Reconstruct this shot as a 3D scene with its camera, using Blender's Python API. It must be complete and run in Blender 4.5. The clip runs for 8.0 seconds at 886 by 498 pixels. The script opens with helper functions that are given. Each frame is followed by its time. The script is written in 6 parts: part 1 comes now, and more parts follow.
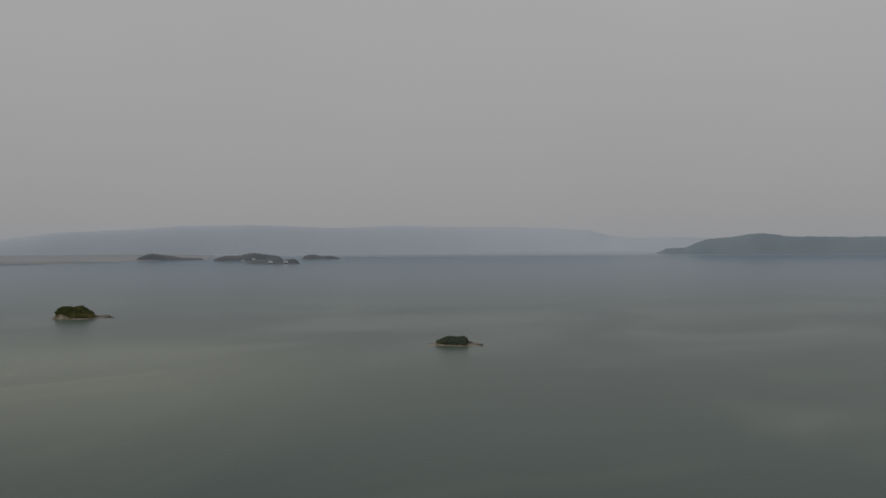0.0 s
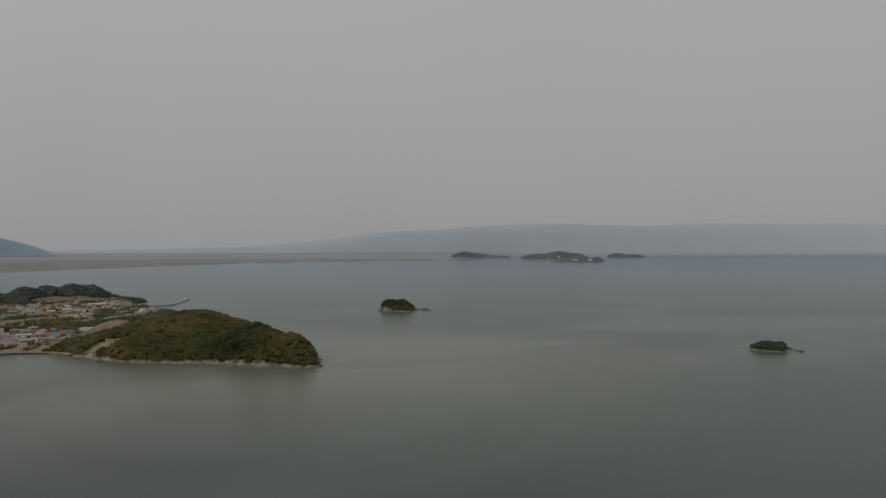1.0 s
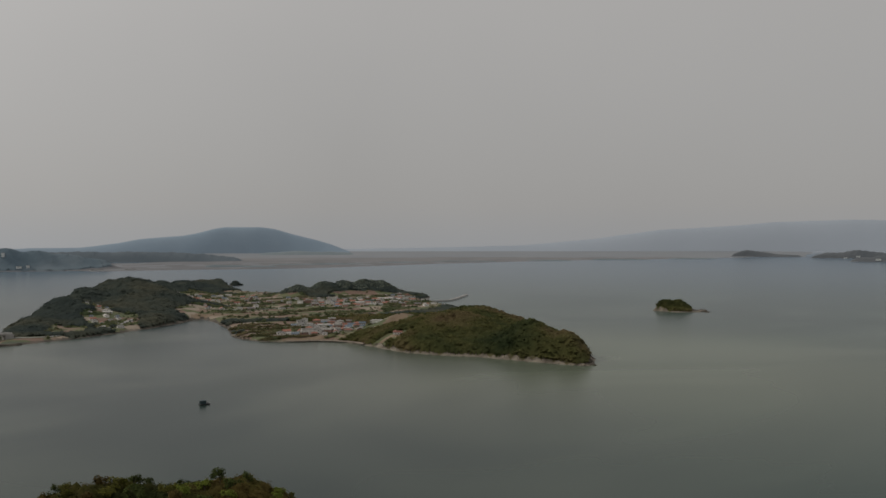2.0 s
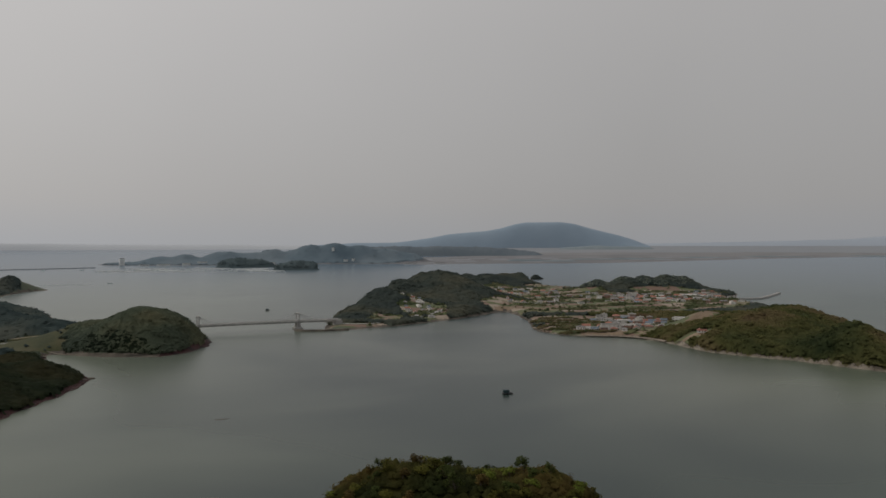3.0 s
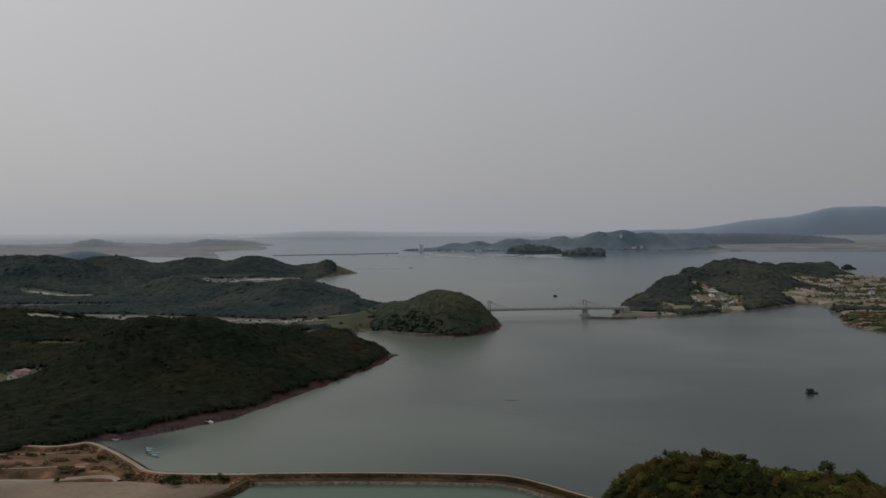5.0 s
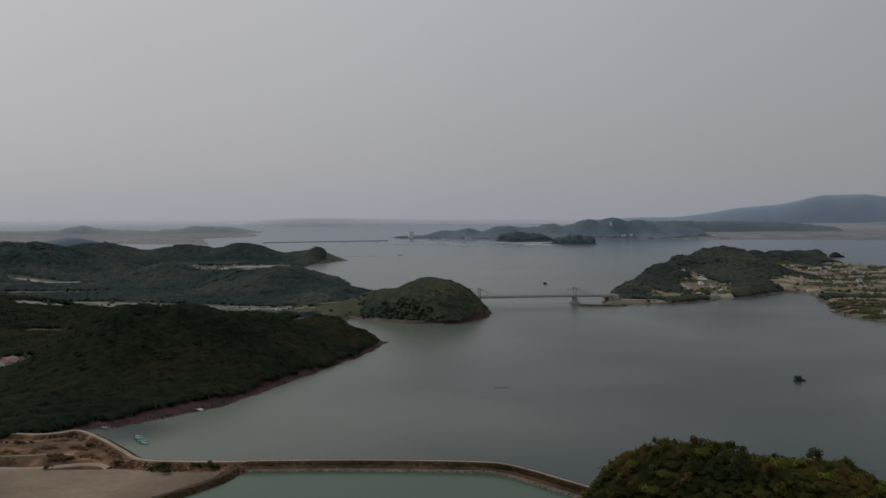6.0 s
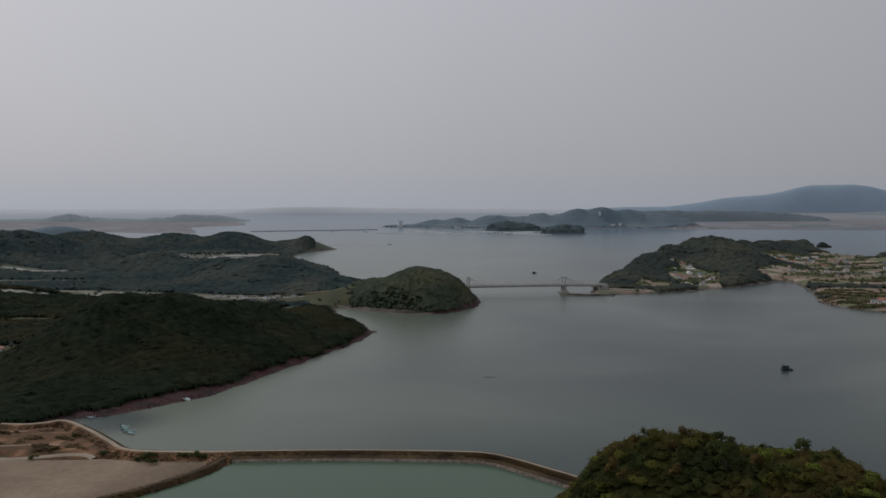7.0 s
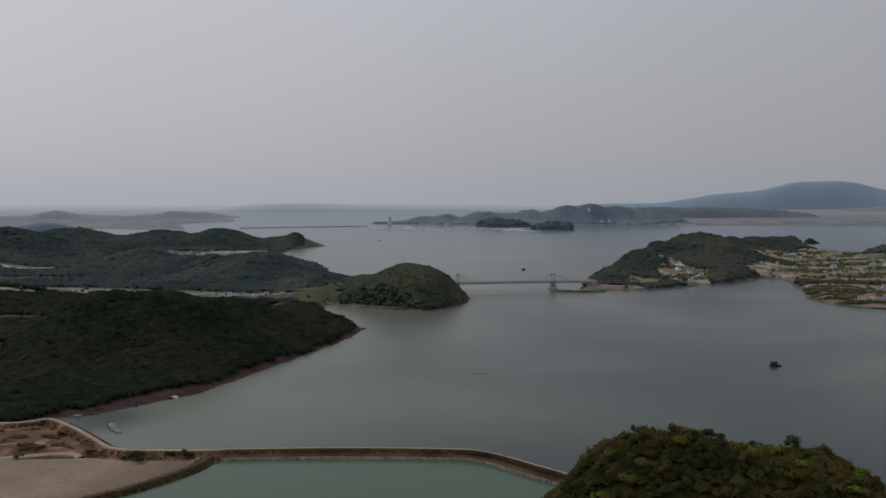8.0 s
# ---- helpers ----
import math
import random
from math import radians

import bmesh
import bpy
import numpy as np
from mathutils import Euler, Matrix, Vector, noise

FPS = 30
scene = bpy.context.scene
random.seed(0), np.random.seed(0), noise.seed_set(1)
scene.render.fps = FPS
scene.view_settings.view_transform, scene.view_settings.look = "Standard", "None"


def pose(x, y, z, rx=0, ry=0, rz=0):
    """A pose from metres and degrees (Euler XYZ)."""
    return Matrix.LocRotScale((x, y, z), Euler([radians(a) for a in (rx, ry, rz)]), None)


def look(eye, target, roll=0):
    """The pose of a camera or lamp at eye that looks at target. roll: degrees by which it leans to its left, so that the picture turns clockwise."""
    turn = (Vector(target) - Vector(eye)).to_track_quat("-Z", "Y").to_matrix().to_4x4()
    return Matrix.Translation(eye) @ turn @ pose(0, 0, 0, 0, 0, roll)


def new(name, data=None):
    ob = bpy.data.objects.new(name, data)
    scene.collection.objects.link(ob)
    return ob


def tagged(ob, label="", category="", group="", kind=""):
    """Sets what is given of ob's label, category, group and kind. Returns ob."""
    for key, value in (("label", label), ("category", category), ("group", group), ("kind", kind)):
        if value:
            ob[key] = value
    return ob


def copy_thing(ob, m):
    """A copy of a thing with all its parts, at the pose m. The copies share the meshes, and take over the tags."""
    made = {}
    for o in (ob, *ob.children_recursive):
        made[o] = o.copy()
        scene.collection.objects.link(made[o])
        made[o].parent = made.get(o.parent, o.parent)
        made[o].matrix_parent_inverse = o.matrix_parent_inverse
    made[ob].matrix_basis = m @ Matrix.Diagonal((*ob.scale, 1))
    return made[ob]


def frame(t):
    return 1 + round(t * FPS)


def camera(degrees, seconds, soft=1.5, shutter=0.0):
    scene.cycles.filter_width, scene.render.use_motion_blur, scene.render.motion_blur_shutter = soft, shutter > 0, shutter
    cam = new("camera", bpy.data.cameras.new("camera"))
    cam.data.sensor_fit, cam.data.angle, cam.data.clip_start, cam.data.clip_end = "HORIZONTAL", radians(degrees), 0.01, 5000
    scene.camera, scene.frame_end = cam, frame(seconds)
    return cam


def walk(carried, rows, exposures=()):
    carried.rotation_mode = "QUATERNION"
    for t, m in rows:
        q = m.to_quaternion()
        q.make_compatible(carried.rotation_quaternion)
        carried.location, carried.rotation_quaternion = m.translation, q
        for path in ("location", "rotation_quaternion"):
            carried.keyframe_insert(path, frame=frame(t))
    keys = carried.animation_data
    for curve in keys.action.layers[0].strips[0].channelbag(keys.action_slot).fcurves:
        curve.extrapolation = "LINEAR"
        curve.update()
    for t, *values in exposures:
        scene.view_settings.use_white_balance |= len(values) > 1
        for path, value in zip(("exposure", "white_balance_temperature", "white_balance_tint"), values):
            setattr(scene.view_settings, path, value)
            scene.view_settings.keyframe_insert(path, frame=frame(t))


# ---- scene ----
cam = camera(55.69, 8.0, soft=1.6)

# seconds, eye (x, y, z), heading (degrees to the left of +y), pitch, roll
PATH = [
    (0, 2.50, -2.41, 99.80, -60.675, 0.083, -0.332),
    (0.5, 2.57, -2.70, 99.81, -50.509, 0.085, -0.238),
    (1, 2.05, -2.69, 99.73, -40.084, 0.053, -0.180),
    (1.5, 1.69, -2.57, 99.65, -30.303, 0.007, -0.122),
    (1.7, 1.54, -2.55, 99.63, -27.057, -0.004, -0.136),
    (2.8, 0.65, -2.29, 99.81, -5.259, -0.253, -0.029),
    (3, 0.61, -2.35, 99.84, -1.411, -0.340, -0.131),
    (3.5, 0.56, -2.88, 99.89, 8.593, -0.538, -0.112),
    (4, 0.68, -3.68, 99.95, 17.164, -0.743, -0.109),
    (4.2, 0.71, -3.72, 99.94, 18.256, -0.782, -0.178),
    (5.5, 0.97, -3.81, 99.88, 17.729, -1.546, -0.194),
    (6, 0.62, -3.26, 99.95, 17.370, -2.039, -0.121),
    (6.5, 0.47, -2.43, 99.97, 17.016, -2.522, -0.054),
    (7, 0.31, -1.50, 99.99, 16.640, -2.783, 0.030),
    (7.5, 0.04, -0.60, 100.03, 16.243, -2.925, 0.027),
    (8, -0.00, -0.00, 100.00, 15.921, -3.023, 0.017),
]


def aim(x, y, z, heading, pitch, roll):
    h, p = radians(heading), radians(pitch)
    eye = Vector((x, y, z))
    way = Vector((-math.sin(h) * math.cos(p), math.cos(h) * math.cos(p), math.sin(p)))
    return look(eye, eye + 500 * way, roll)


walk(cam, [(t, aim(*row)) for t, *row in PATH],
     exposures=[(0.0, 0.0, 6620, 9.5), (1.5, 0.03, 6800, 8.5), (2.8, 0.03, 6740, 9.5), (4.0, -0.03, 6520, 10), (5.5, -0.13, 6350, 11), (6.0, -0.14, 6300, 11.5), (7.0, 0.0, 6200, 12), (8.0, 0.04, 6180, 12)])

# ---- world and sun: a hazy, overcast afternoon ----
SUN_AZ, SUN_EL = -70.0, 38.0        # degrees clockwise from +y, and above the horizon
world = bpy.data.worlds.new("world")
scene.world = world
world.use_nodes = True
wn, wl = world.node_tree.nodes, world.node_tree.links
wn.clear()
sky = wn.new("ShaderNodeTexSky")
sky.sky_type, sky.sun_disc = "NISHITA", False
sky.sun_elevation, sky.sun_rotation = radians(SUN_EL), radians(SUN_AZ)
sky.altitude, sky.air_density, sky.dust_density, sky.ozone_density = 100, 1.0, 6.0, 1.0
way = wn.new("ShaderNodeTexCoord")
split = wn.new("ShaderNodeSeparateXYZ")
wl.new(way.outputs["Generated"], split.inputs[0])
veil = wn.new("ShaderNodeValToRGB")     # the even grey of the cloud, from the horizon upward
veil.color_ramp.elements[0].position, veil.color_ramp.elements[0].color = 0.0, (0.339, 0.352, 0.378, 1)
veil.color_ramp.elements[1].position, veil.color_ramp.elements[1].color = 0.60, (0.52, 0.52, 0.53, 1)
mid = veil.color_ramp.elements.new(0.05)
mid.color = (0.372, 0.372, 0.382, 1)
mid = veil.color_ramp.elements.new(0.28)
mid.color = (0.445, 0.44, 0.445, 1)
wl.new(split.outputs["Z"], veil.inputs[0])
glow = wn.new("ShaderNodeVectorMath")    # the cloud is a little brighter towards the hidden sun
glow.operation = "DOT_PRODUCT"
wl.new(way.outputs["Generated"], glow.inputs[0])
glow.inputs[1].default_value = (math.sin(radians(SUN_AZ)), math.cos(radians(SUN_AZ)), 0.3)
gain = wn.new("ShaderNodeMapRange")
gain.inputs["From Min"].default_value, gain.inputs["From Max"].default_value = 0.12, 1.0
gain.inputs["To Min"].default_value, gain.inputs["To Max"].default_value = 8.7, 12.2
wl.new(glow.outputs["Value"], gain.inputs["Value"])
scaled = wn.new("ShaderNodeVectorMath")
scaled.operation = "SCALE"
wl.new(veil.outputs[0], scaled.inputs[0])
wl.new(gain.outputs[0], scaled.inputs["Scale"])
cloud = wn.new("ShaderNodeTexNoise")
cloud.inputs["Scale"].default_value, cloud.inputs["Detail"].default_value = 2.2, 3
wl.new(way.outputs["Generated"], cloud.inputs["Vector"])
softly = wn.new("ShaderNodeMapRange")
softly.inputs["To Min"].default_value, softly.inputs["To Max"].default_value = 0.94, 1.06
wl.new(cloud.outputs[0], softly.inputs["Value"])
clouded = wn.new("ShaderNodeVectorMath")
clouded.operation = "SCALE"
wl.new(scaled.outputs[0], clouded.inputs[0])
wl.new(softly.outputs[0], clouded.inputs["Scale"])
blend = wn.new("ShaderNodeMix")
blend.data_type = "RGBA"
blend.inputs[0].default_value = 0.93
wl.new(sky.outputs[0], blend.inputs[6])
wl.new(clouded.outputs[0], blend.inputs[7])
back = wn.new("ShaderNodeBackground")
back.inputs["Strength"].default_value = 0.1
wl.new(blend.outputs[2], back.inputs["Color"])
out = wn.new("ShaderNodeOutputWorld")
wl.new(back.outputs[0], out.inputs["Surface"])

lamp = bpy.data.lights.new("sun", "SUN")
lamp.energy, lamp.angle, lamp.color = 0.8, radians(12), (1.0, 0.95, 0.88)
sun = new("sun", lamp)
az, el = radians(SUN_AZ), radians(SUN_EL)
toward = Vector((math.sin(az) * math.cos(el), math.cos(az) * math.cos(el), math.sin(el)))
sun.matrix_world = look(toward * 2000, (0, 0, 0))


# ---- materials ----
def material(name, colours, scale=0.2, rough=0.85, fine=2.0, bump=0.3, spread=0.0, piece=0.0, metal=0.0, cells=0.0, level=0.3, leaf=0.0):
    """Two scales of noise between the colours, fine relief, and a shift of tone from piece to piece."""
    m = bpy.data.materials.new(name)
    m.use_nodes = True
    n, k = m.node_tree.nodes, m.node_tree.links
    p = n["Principled BSDF"]
    p.inputs["Roughness"].default_value, p.inputs["Metallic"].default_value = rough, metal
    p.inputs["Specular IOR Level"].default_value = 0.08 if leaf else level
    co = n.new("ShaderNodeTexCoord")
    if cells:
        wide = n.new("ShaderNodeTexVoronoi")
        wide.inputs["Scale"].default_value = cells
        part_of = n.new("ShaderNodeSeparateColor")
        k.new(wide.outputs["Color"], part_of.inputs[0])
        wide_out = part_of.outputs[0]
    else:
        wide = n.new("ShaderNodeTexNoise")
        wide.inputs["Scale"].default_value, wide.inputs["Detail"].default_value = scale, 5
        wide_out = wide.outputs[0]
    k.new(co.outputs["Object"], wide.inputs["Vector"])
    ramp = n.new("ShaderNodeValToRGB")
    for e in list(ramp.color_ramp.elements)[1:]:
        ramp.color_ramp.elements.remove(e)
    low, high = (0.05, 0.95) if cells else (0.32, 0.68)
    for i, c in enumerate(colours):
        at = low + (high - low) * i / max(1, len(colours) - 1)
        e = ramp.color_ramp.elements[0] if i == 0 else ramp.color_ramp.elements.new(at)
        e.position, e.color = at, (*c, 1)
    if cells:
        ramp.color_ramp.interpolation = "CONSTANT"
    k.new(wide_out, ramp.inputs[0])
    grain = n.new("ShaderNodeTexNoise")
    grain.inputs["Scale"].default_value, grain.inputs["Detail"].default_value = fine, 4
    k.new(co.outputs["Object"], grain.inputs["Vector"])
    tone = n.new("ShaderNodeMapRange")
    tone.inputs["To Min"].default_value, tone.inputs["To Max"].default_value = (0.72, 1.28) if fine > 0.03 else (0.93, 1.07)
    k.new(grain.outputs[0], tone.inputs["Value"])
    last = tone.outputs[0]
    if spread:
        geo = n.new("ShaderNodeNewGeometry")
        shift = n.new("ShaderNodeMapRange")
        shift.inputs["To Min"].default_value, shift.inputs["To Max"].default_value = 1 - spread, 1 + spread
        k.new(geo.outputs["Random Per Island"], shift.inputs["Value"])
        times = n.new("ShaderNodeMath")
        times.operation = "MULTIPLY"
        k.new(last, times.inputs[0]), k.new(shift.outputs[0], times.inputs[1])
        last = times.outputs[0]
    if piece:
        info = n.new("ShaderNodeObjectInfo")
        shift = n.new("ShaderNodeMapRange")
        shift.inputs["To Min"].default_value, shift.inputs["To Max"].default_value = 1 - piece, 1 + piece
        k.new(info.outputs["Random"], shift.inputs["Value"])
        times = n.new("ShaderNodeMath")
        times.operation = "MULTIPLY"
        k.new(last, times.inputs[0]), k.new(shift.outputs[0], times.inputs[1])
        last = times.outputs[0]
    mul = n.new("ShaderNodeVectorMath")
    mul.operation = "SCALE"
    k.new(ramp.outputs[0], mul.inputs[0]), k.new(last, mul.inputs["Scale"])
    k.new(mul.outputs[0], p.inputs["Base Color"])
    if leaf:
        thin, both = n.new("ShaderNodeBsdfTranslucent"), n.new("ShaderNodeMixShader")
        both.inputs[0].default_value = leaf
        k.new(mul.outputs[0], thin.inputs["Color"])
        k.new(p.outputs[0], both.inputs[1]), k.new(thin.outputs[0], both.inputs[2])
        k.new(both.outputs[0], n["Material Output"].inputs["Surface"])
    if bump:
        b = n.new("ShaderNodeBump")
        b.inputs["Strength"].default_value, b.inputs["Distance"].default_value = bump, 0.6 / fine
        k.new(grain.outputs[0], b.inputs["Height"]), k.new(b.outputs[0], p.inputs["Normal"])
    return m


def water(name, deep, pale, rough):
    """Wind-roughened water: broad slicks of smoother and rougher surface over silty colour, paled with distance for
    haze.
    """
    m = bpy.data.materials.new(name)
    m.use_nodes = True
    n, k = m.node_tree.nodes, m.node_tree.links
    p = n["Principled BSDF"]
    p.inputs["IOR"].default_value = 1.33
    co = n.new("ShaderNodeTexCoord")
    stretch = n.new("ShaderNodeMapping")
    stretch.inputs["Scale"].default_value = (0.0022, 0.0030, 0.001)
    stretch.inputs["Rotation"].default_value = (0, 0, radians(24))
    k.new(co.outputs["Object"], stretch.inputs["Vector"])
    slick = n.new("ShaderNodeTexNoise")
    slick.inputs["Scale"].default_value, slick.inputs["Detail"].default_value = 1.2, 3
    slick.inputs["Distortion"].default_value = 0.9
    k.new(stretch.outputs[0], slick.inputs["Vector"])
    off = n.new("ShaderNodeVectorMath")     # slick contrast falls off with distance from the viewpoint
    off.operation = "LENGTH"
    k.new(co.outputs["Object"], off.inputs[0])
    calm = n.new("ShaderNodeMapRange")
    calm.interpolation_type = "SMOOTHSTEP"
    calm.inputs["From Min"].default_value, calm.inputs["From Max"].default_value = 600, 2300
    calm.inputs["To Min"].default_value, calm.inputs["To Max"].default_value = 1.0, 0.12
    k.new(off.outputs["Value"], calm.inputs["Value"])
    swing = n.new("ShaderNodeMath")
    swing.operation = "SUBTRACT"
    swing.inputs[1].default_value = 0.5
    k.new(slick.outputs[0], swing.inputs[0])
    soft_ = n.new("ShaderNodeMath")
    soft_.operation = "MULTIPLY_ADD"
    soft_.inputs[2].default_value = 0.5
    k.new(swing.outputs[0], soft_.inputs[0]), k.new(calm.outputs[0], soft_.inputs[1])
    silt = n.new("ShaderNodeMix")
    silt.data_type = "RGBA"
    ease = n.new("ShaderNodeMapRange")
    ease.inputs["From Min"].default_value, ease.inputs["From Max"].default_value = 0.22, 0.78
    k.new(soft_.outputs[0], ease.inputs["Value"])
    east = n.new("ShaderNodeVectorMath")        # silt towards the north-western shore, with the sun side's brighter water painted in
    east.operation = "DOT_PRODUCT"
    east.inputs[1].default_value = (-1.0, -0.10, 0.0)
    k.new(co.outputs["Object"], east.inputs[0])
    west = n.new("ShaderNodeMapRange")
    west.inputs["From Min"].default_value, west.inputs["From Max"].default_value = -70, 260
    west.inputs["To Min"].default_value, west.inputs["To Max"].default_value = -0.45, 0.6
    k.new(east.outputs["Value"], west.inputs["Value"])
    both = n.new("ShaderNodeMath")
    both.operation, both.use_clamp = "ADD", True
    k.new(ease.outputs[0], both.inputs[0]), k.new(west.outputs[0], both.inputs[1])
    hill_mirror = n.new("ShaderNodeVectorMath")         # dark reflection of the wooded hill, painted into the corner by the dike
    hill_mirror.operation = "DISTANCE"
    hill_mirror.inputs[1].default_value = (-260.0, 326.0, 0.0)
    k.new(co.outputs["Object"], hill_mirror.inputs[0])
    clear = n.new("ShaderNodeMapRange")
    clear.interpolation_type = "SMOOTHSTEP"
    clear.inputs["From Min"].default_value, clear.inputs["From Max"].default_value = 6, 34
    clear.inputs["To Min"].default_value, clear.inputs["To Max"].default_value = 0.9, 0.0
    k.new(hill_mirror.outputs["Value"], clear.inputs["Value"])
    less = n.new("ShaderNodeMath")
    less.operation, less.use_clamp = "SUBTRACT", True
    k.new(both.outputs[0], less.inputs[0]), k.new(clear.outputs[0], less.inputs[1])
    k.new(less.outputs[0], silt.inputs[0])
    silt.inputs[6].default_value, silt.inputs[7].default_value = (*deep, 1), (*pale, 1)
    outer = n.new("ShaderNodeMapRange")     # distance haze painted into the water colour, paler and bluer outward
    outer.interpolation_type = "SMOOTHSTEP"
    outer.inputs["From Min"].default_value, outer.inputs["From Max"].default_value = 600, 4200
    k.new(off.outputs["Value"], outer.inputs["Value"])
    haze_mix = n.new("ShaderNodeMix")
    haze_mix.data_type = "RGBA"
    k.new(outer.outputs[0], haze_mix.inputs[0])
    drift = n.new("ShaderNodeTexNoise")     # brown silt drifting in broad clouds
    drift.inputs["Scale"].default_value, drift.inputs["Detail"].default_value, drift.inputs["Distortion"].default_value = 0.9, 4, 1.4
    k.new(stretch.outputs[0], drift.inputs["Vector"])
    clouded_ = n.new("ShaderNodeMapRange")
    clouded_.interpolation_type = "SMOOTHSTEP"
    clouded_.inputs["From Min"].default_value, clouded_.inputs["From Max"].default_value = 0.42, 0.66
    clouded_.inputs["To Min"].default_value, clouded_.inputs["To Max"].default_value = 0.65, 1.0
    k.new(drift.outputs[0], clouded_.inputs["Value"])
    brown = n.new("ShaderNodeMix")
    brown.data_type, brown.blend_type = "RGBA", "ADD"
    brown.inputs[7].default_value = (0.030, 0.046, 0.030, 1)
    side_x = n.new("ShaderNodeVectorMath")
    side_x.operation = "DOT_PRODUCT"
    side_x.inputs[1].default_value = (1.0, -0.15, 0.0)
    k.new(co.outputs["Object"], side_x.inputs[0])
    seaward = n.new("ShaderNodeMapRange")
    seaward.interpolation_type = "SMOOTHSTEP"
    seaward.inputs["From Min"].default_value, seaward.inputs["From Max"].default_value = 60, 330
    seaward.inputs["To Min"].default_value = 0.12
    k.new(side_x.outputs["Value"], seaward.inputs["Value"])
    share = n.new("ShaderNodeMath")
    share.operation = "MULTIPLY"
    k.new(clouded_.outputs[0], share.inputs[0]), k.new(seaward.outputs[0], share.inputs[1])
    k.new(share.outputs[0], brown.inputs[0]), k.new(silt.outputs[2], brown.inputs[6])
    lap = n.new("ShaderNodeVectorMath")     # warm silt stirred up along the village shore
    lap.operation = "DISTANCE"
    lap.inputs[1].default_value = (420.0, 640.0, 0.0)
    k.new(co.outputs["Object"], lap.inputs[0])
    stir = n.new("ShaderNodeMapRange")
    stir.interpolation_type = "SMOOTHSTEP"
    stir.inputs["From Min"].default_value, stir.inputs["From Max"].default_value = 120, 420
    stir.inputs["To Min"].default_value, stir.inputs["To Max"].default_value = 1.0, 0.0
    k.new(lap.outputs["Value"], stir.inputs["Value"])
    warm = n.new("ShaderNodeMix")
    warm.data_type, warm.blend_type = "RGBA", "ADD"
    warm.inputs[7].default_value = (0.060, 0.056, 0.034, 1)
    k.new(stir.outputs[0], warm.inputs[0]), k.new(brown.outputs[2], warm.inputs[6])
    k.new(warm.outputs[2], haze_mix.inputs[6])
    haze_mix.inputs[7].default_value = (0.130, 0.178, 0.228, 1)
    rim = n.new("ShaderNodeMapRange")       # the rim of the sea is painted over into haze
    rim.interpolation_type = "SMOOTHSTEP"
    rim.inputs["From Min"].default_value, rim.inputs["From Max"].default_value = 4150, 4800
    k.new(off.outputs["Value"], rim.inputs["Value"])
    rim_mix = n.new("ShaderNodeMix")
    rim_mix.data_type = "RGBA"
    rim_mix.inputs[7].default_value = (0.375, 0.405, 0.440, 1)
    k.new(rim.outputs[0], rim_mix.inputs[0]), k.new(haze_mix.outputs[2], rim_mix.inputs[6])
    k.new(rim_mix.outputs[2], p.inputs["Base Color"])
    gloss = n.new("ShaderNodeMapRange")
    gloss.inputs["From Min"].default_value, gloss.inputs["From Max"].default_value = 0.34, 0.66
    gloss.inputs["To Min"].default_value, gloss.inputs["To Max"].default_value = rough + 0.018, rough - 0.018
    k.new(soft_.outputs[0], gloss.inputs["Value"]), k.new(gloss.outputs[0], p.inputs["Roughness"])
    p.inputs["Specular IOR Level"].default_value = 0.19
    return m


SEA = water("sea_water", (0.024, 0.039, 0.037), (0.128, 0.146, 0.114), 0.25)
POND = water("pond_water", (0.050, 0.088, 0.054), (0.062, 0.100, 0.064), 0.2)
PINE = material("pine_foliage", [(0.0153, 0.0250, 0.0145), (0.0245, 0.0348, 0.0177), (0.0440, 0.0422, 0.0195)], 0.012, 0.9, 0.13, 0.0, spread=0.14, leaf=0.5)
OLIVE = material("olive_foliage", [(0.0393, 0.0554, 0.0236), (0.0817, 0.0939, 0.0363), (0.1226, 0.1216, 0.0454), (0.1839, 0.1510, 0.0727), (0.1552, 0.1090, 0.0635)], 0.012, 0.9, 0.13, 0.0, spread=0.14, leaf=0.5)
# bay, inland, cape and belt woods: distance haze mixed into the leaf colours
BAY_WOOD = material("hazed_bay_foliage", [(0.0590, 0.0777, 0.0761), (0.0858, 0.1054, 0.0908), (0.1395, 0.1429, 0.1054)], 0.012, 0.9, 0.13, 0.0, spread=0.12, leaf=0.5)
LEFT_WOOD = material("hazed_inland_foliage", [(0.0496, 0.0758, 0.0771), (0.0730, 0.0989, 0.0943), (0.1239, 0.1381, 0.1162)], 0.010, 0.9, 0.09, 0.0, spread=0.1, leaf=0.5)
CAPE_WOOD = material("hazed_cape_foliage", [(0.0812, 0.1057, 0.0786), (0.1101, 0.1333, 0.0892), (0.1572, 0.1560, 0.0917)], 0.014, 0.9, 0.13, 0.0, spread=0.12, leaf=0.5)
GARDEN = material("garden_foliage", [(0.0841, 0.1143, 0.0575), (0.1310, 0.1502, 0.0759), (0.1955, 0.1777, 0.1012)], 0.03, 0.9, 0.2, 0.0, spread=0.3, leaf=0.5)
BELT = material("hazed_belt_foliage", [(0.1863, 0.2205, 0.1863), (0.2484, 0.2732, 0.2139)], 0.03, 0.9, 0.2, 0.0, spread=0.2, leaf=0.5)
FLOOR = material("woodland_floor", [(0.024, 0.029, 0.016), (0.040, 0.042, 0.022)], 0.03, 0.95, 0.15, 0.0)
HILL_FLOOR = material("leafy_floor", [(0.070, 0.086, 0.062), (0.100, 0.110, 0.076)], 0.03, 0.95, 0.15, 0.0)
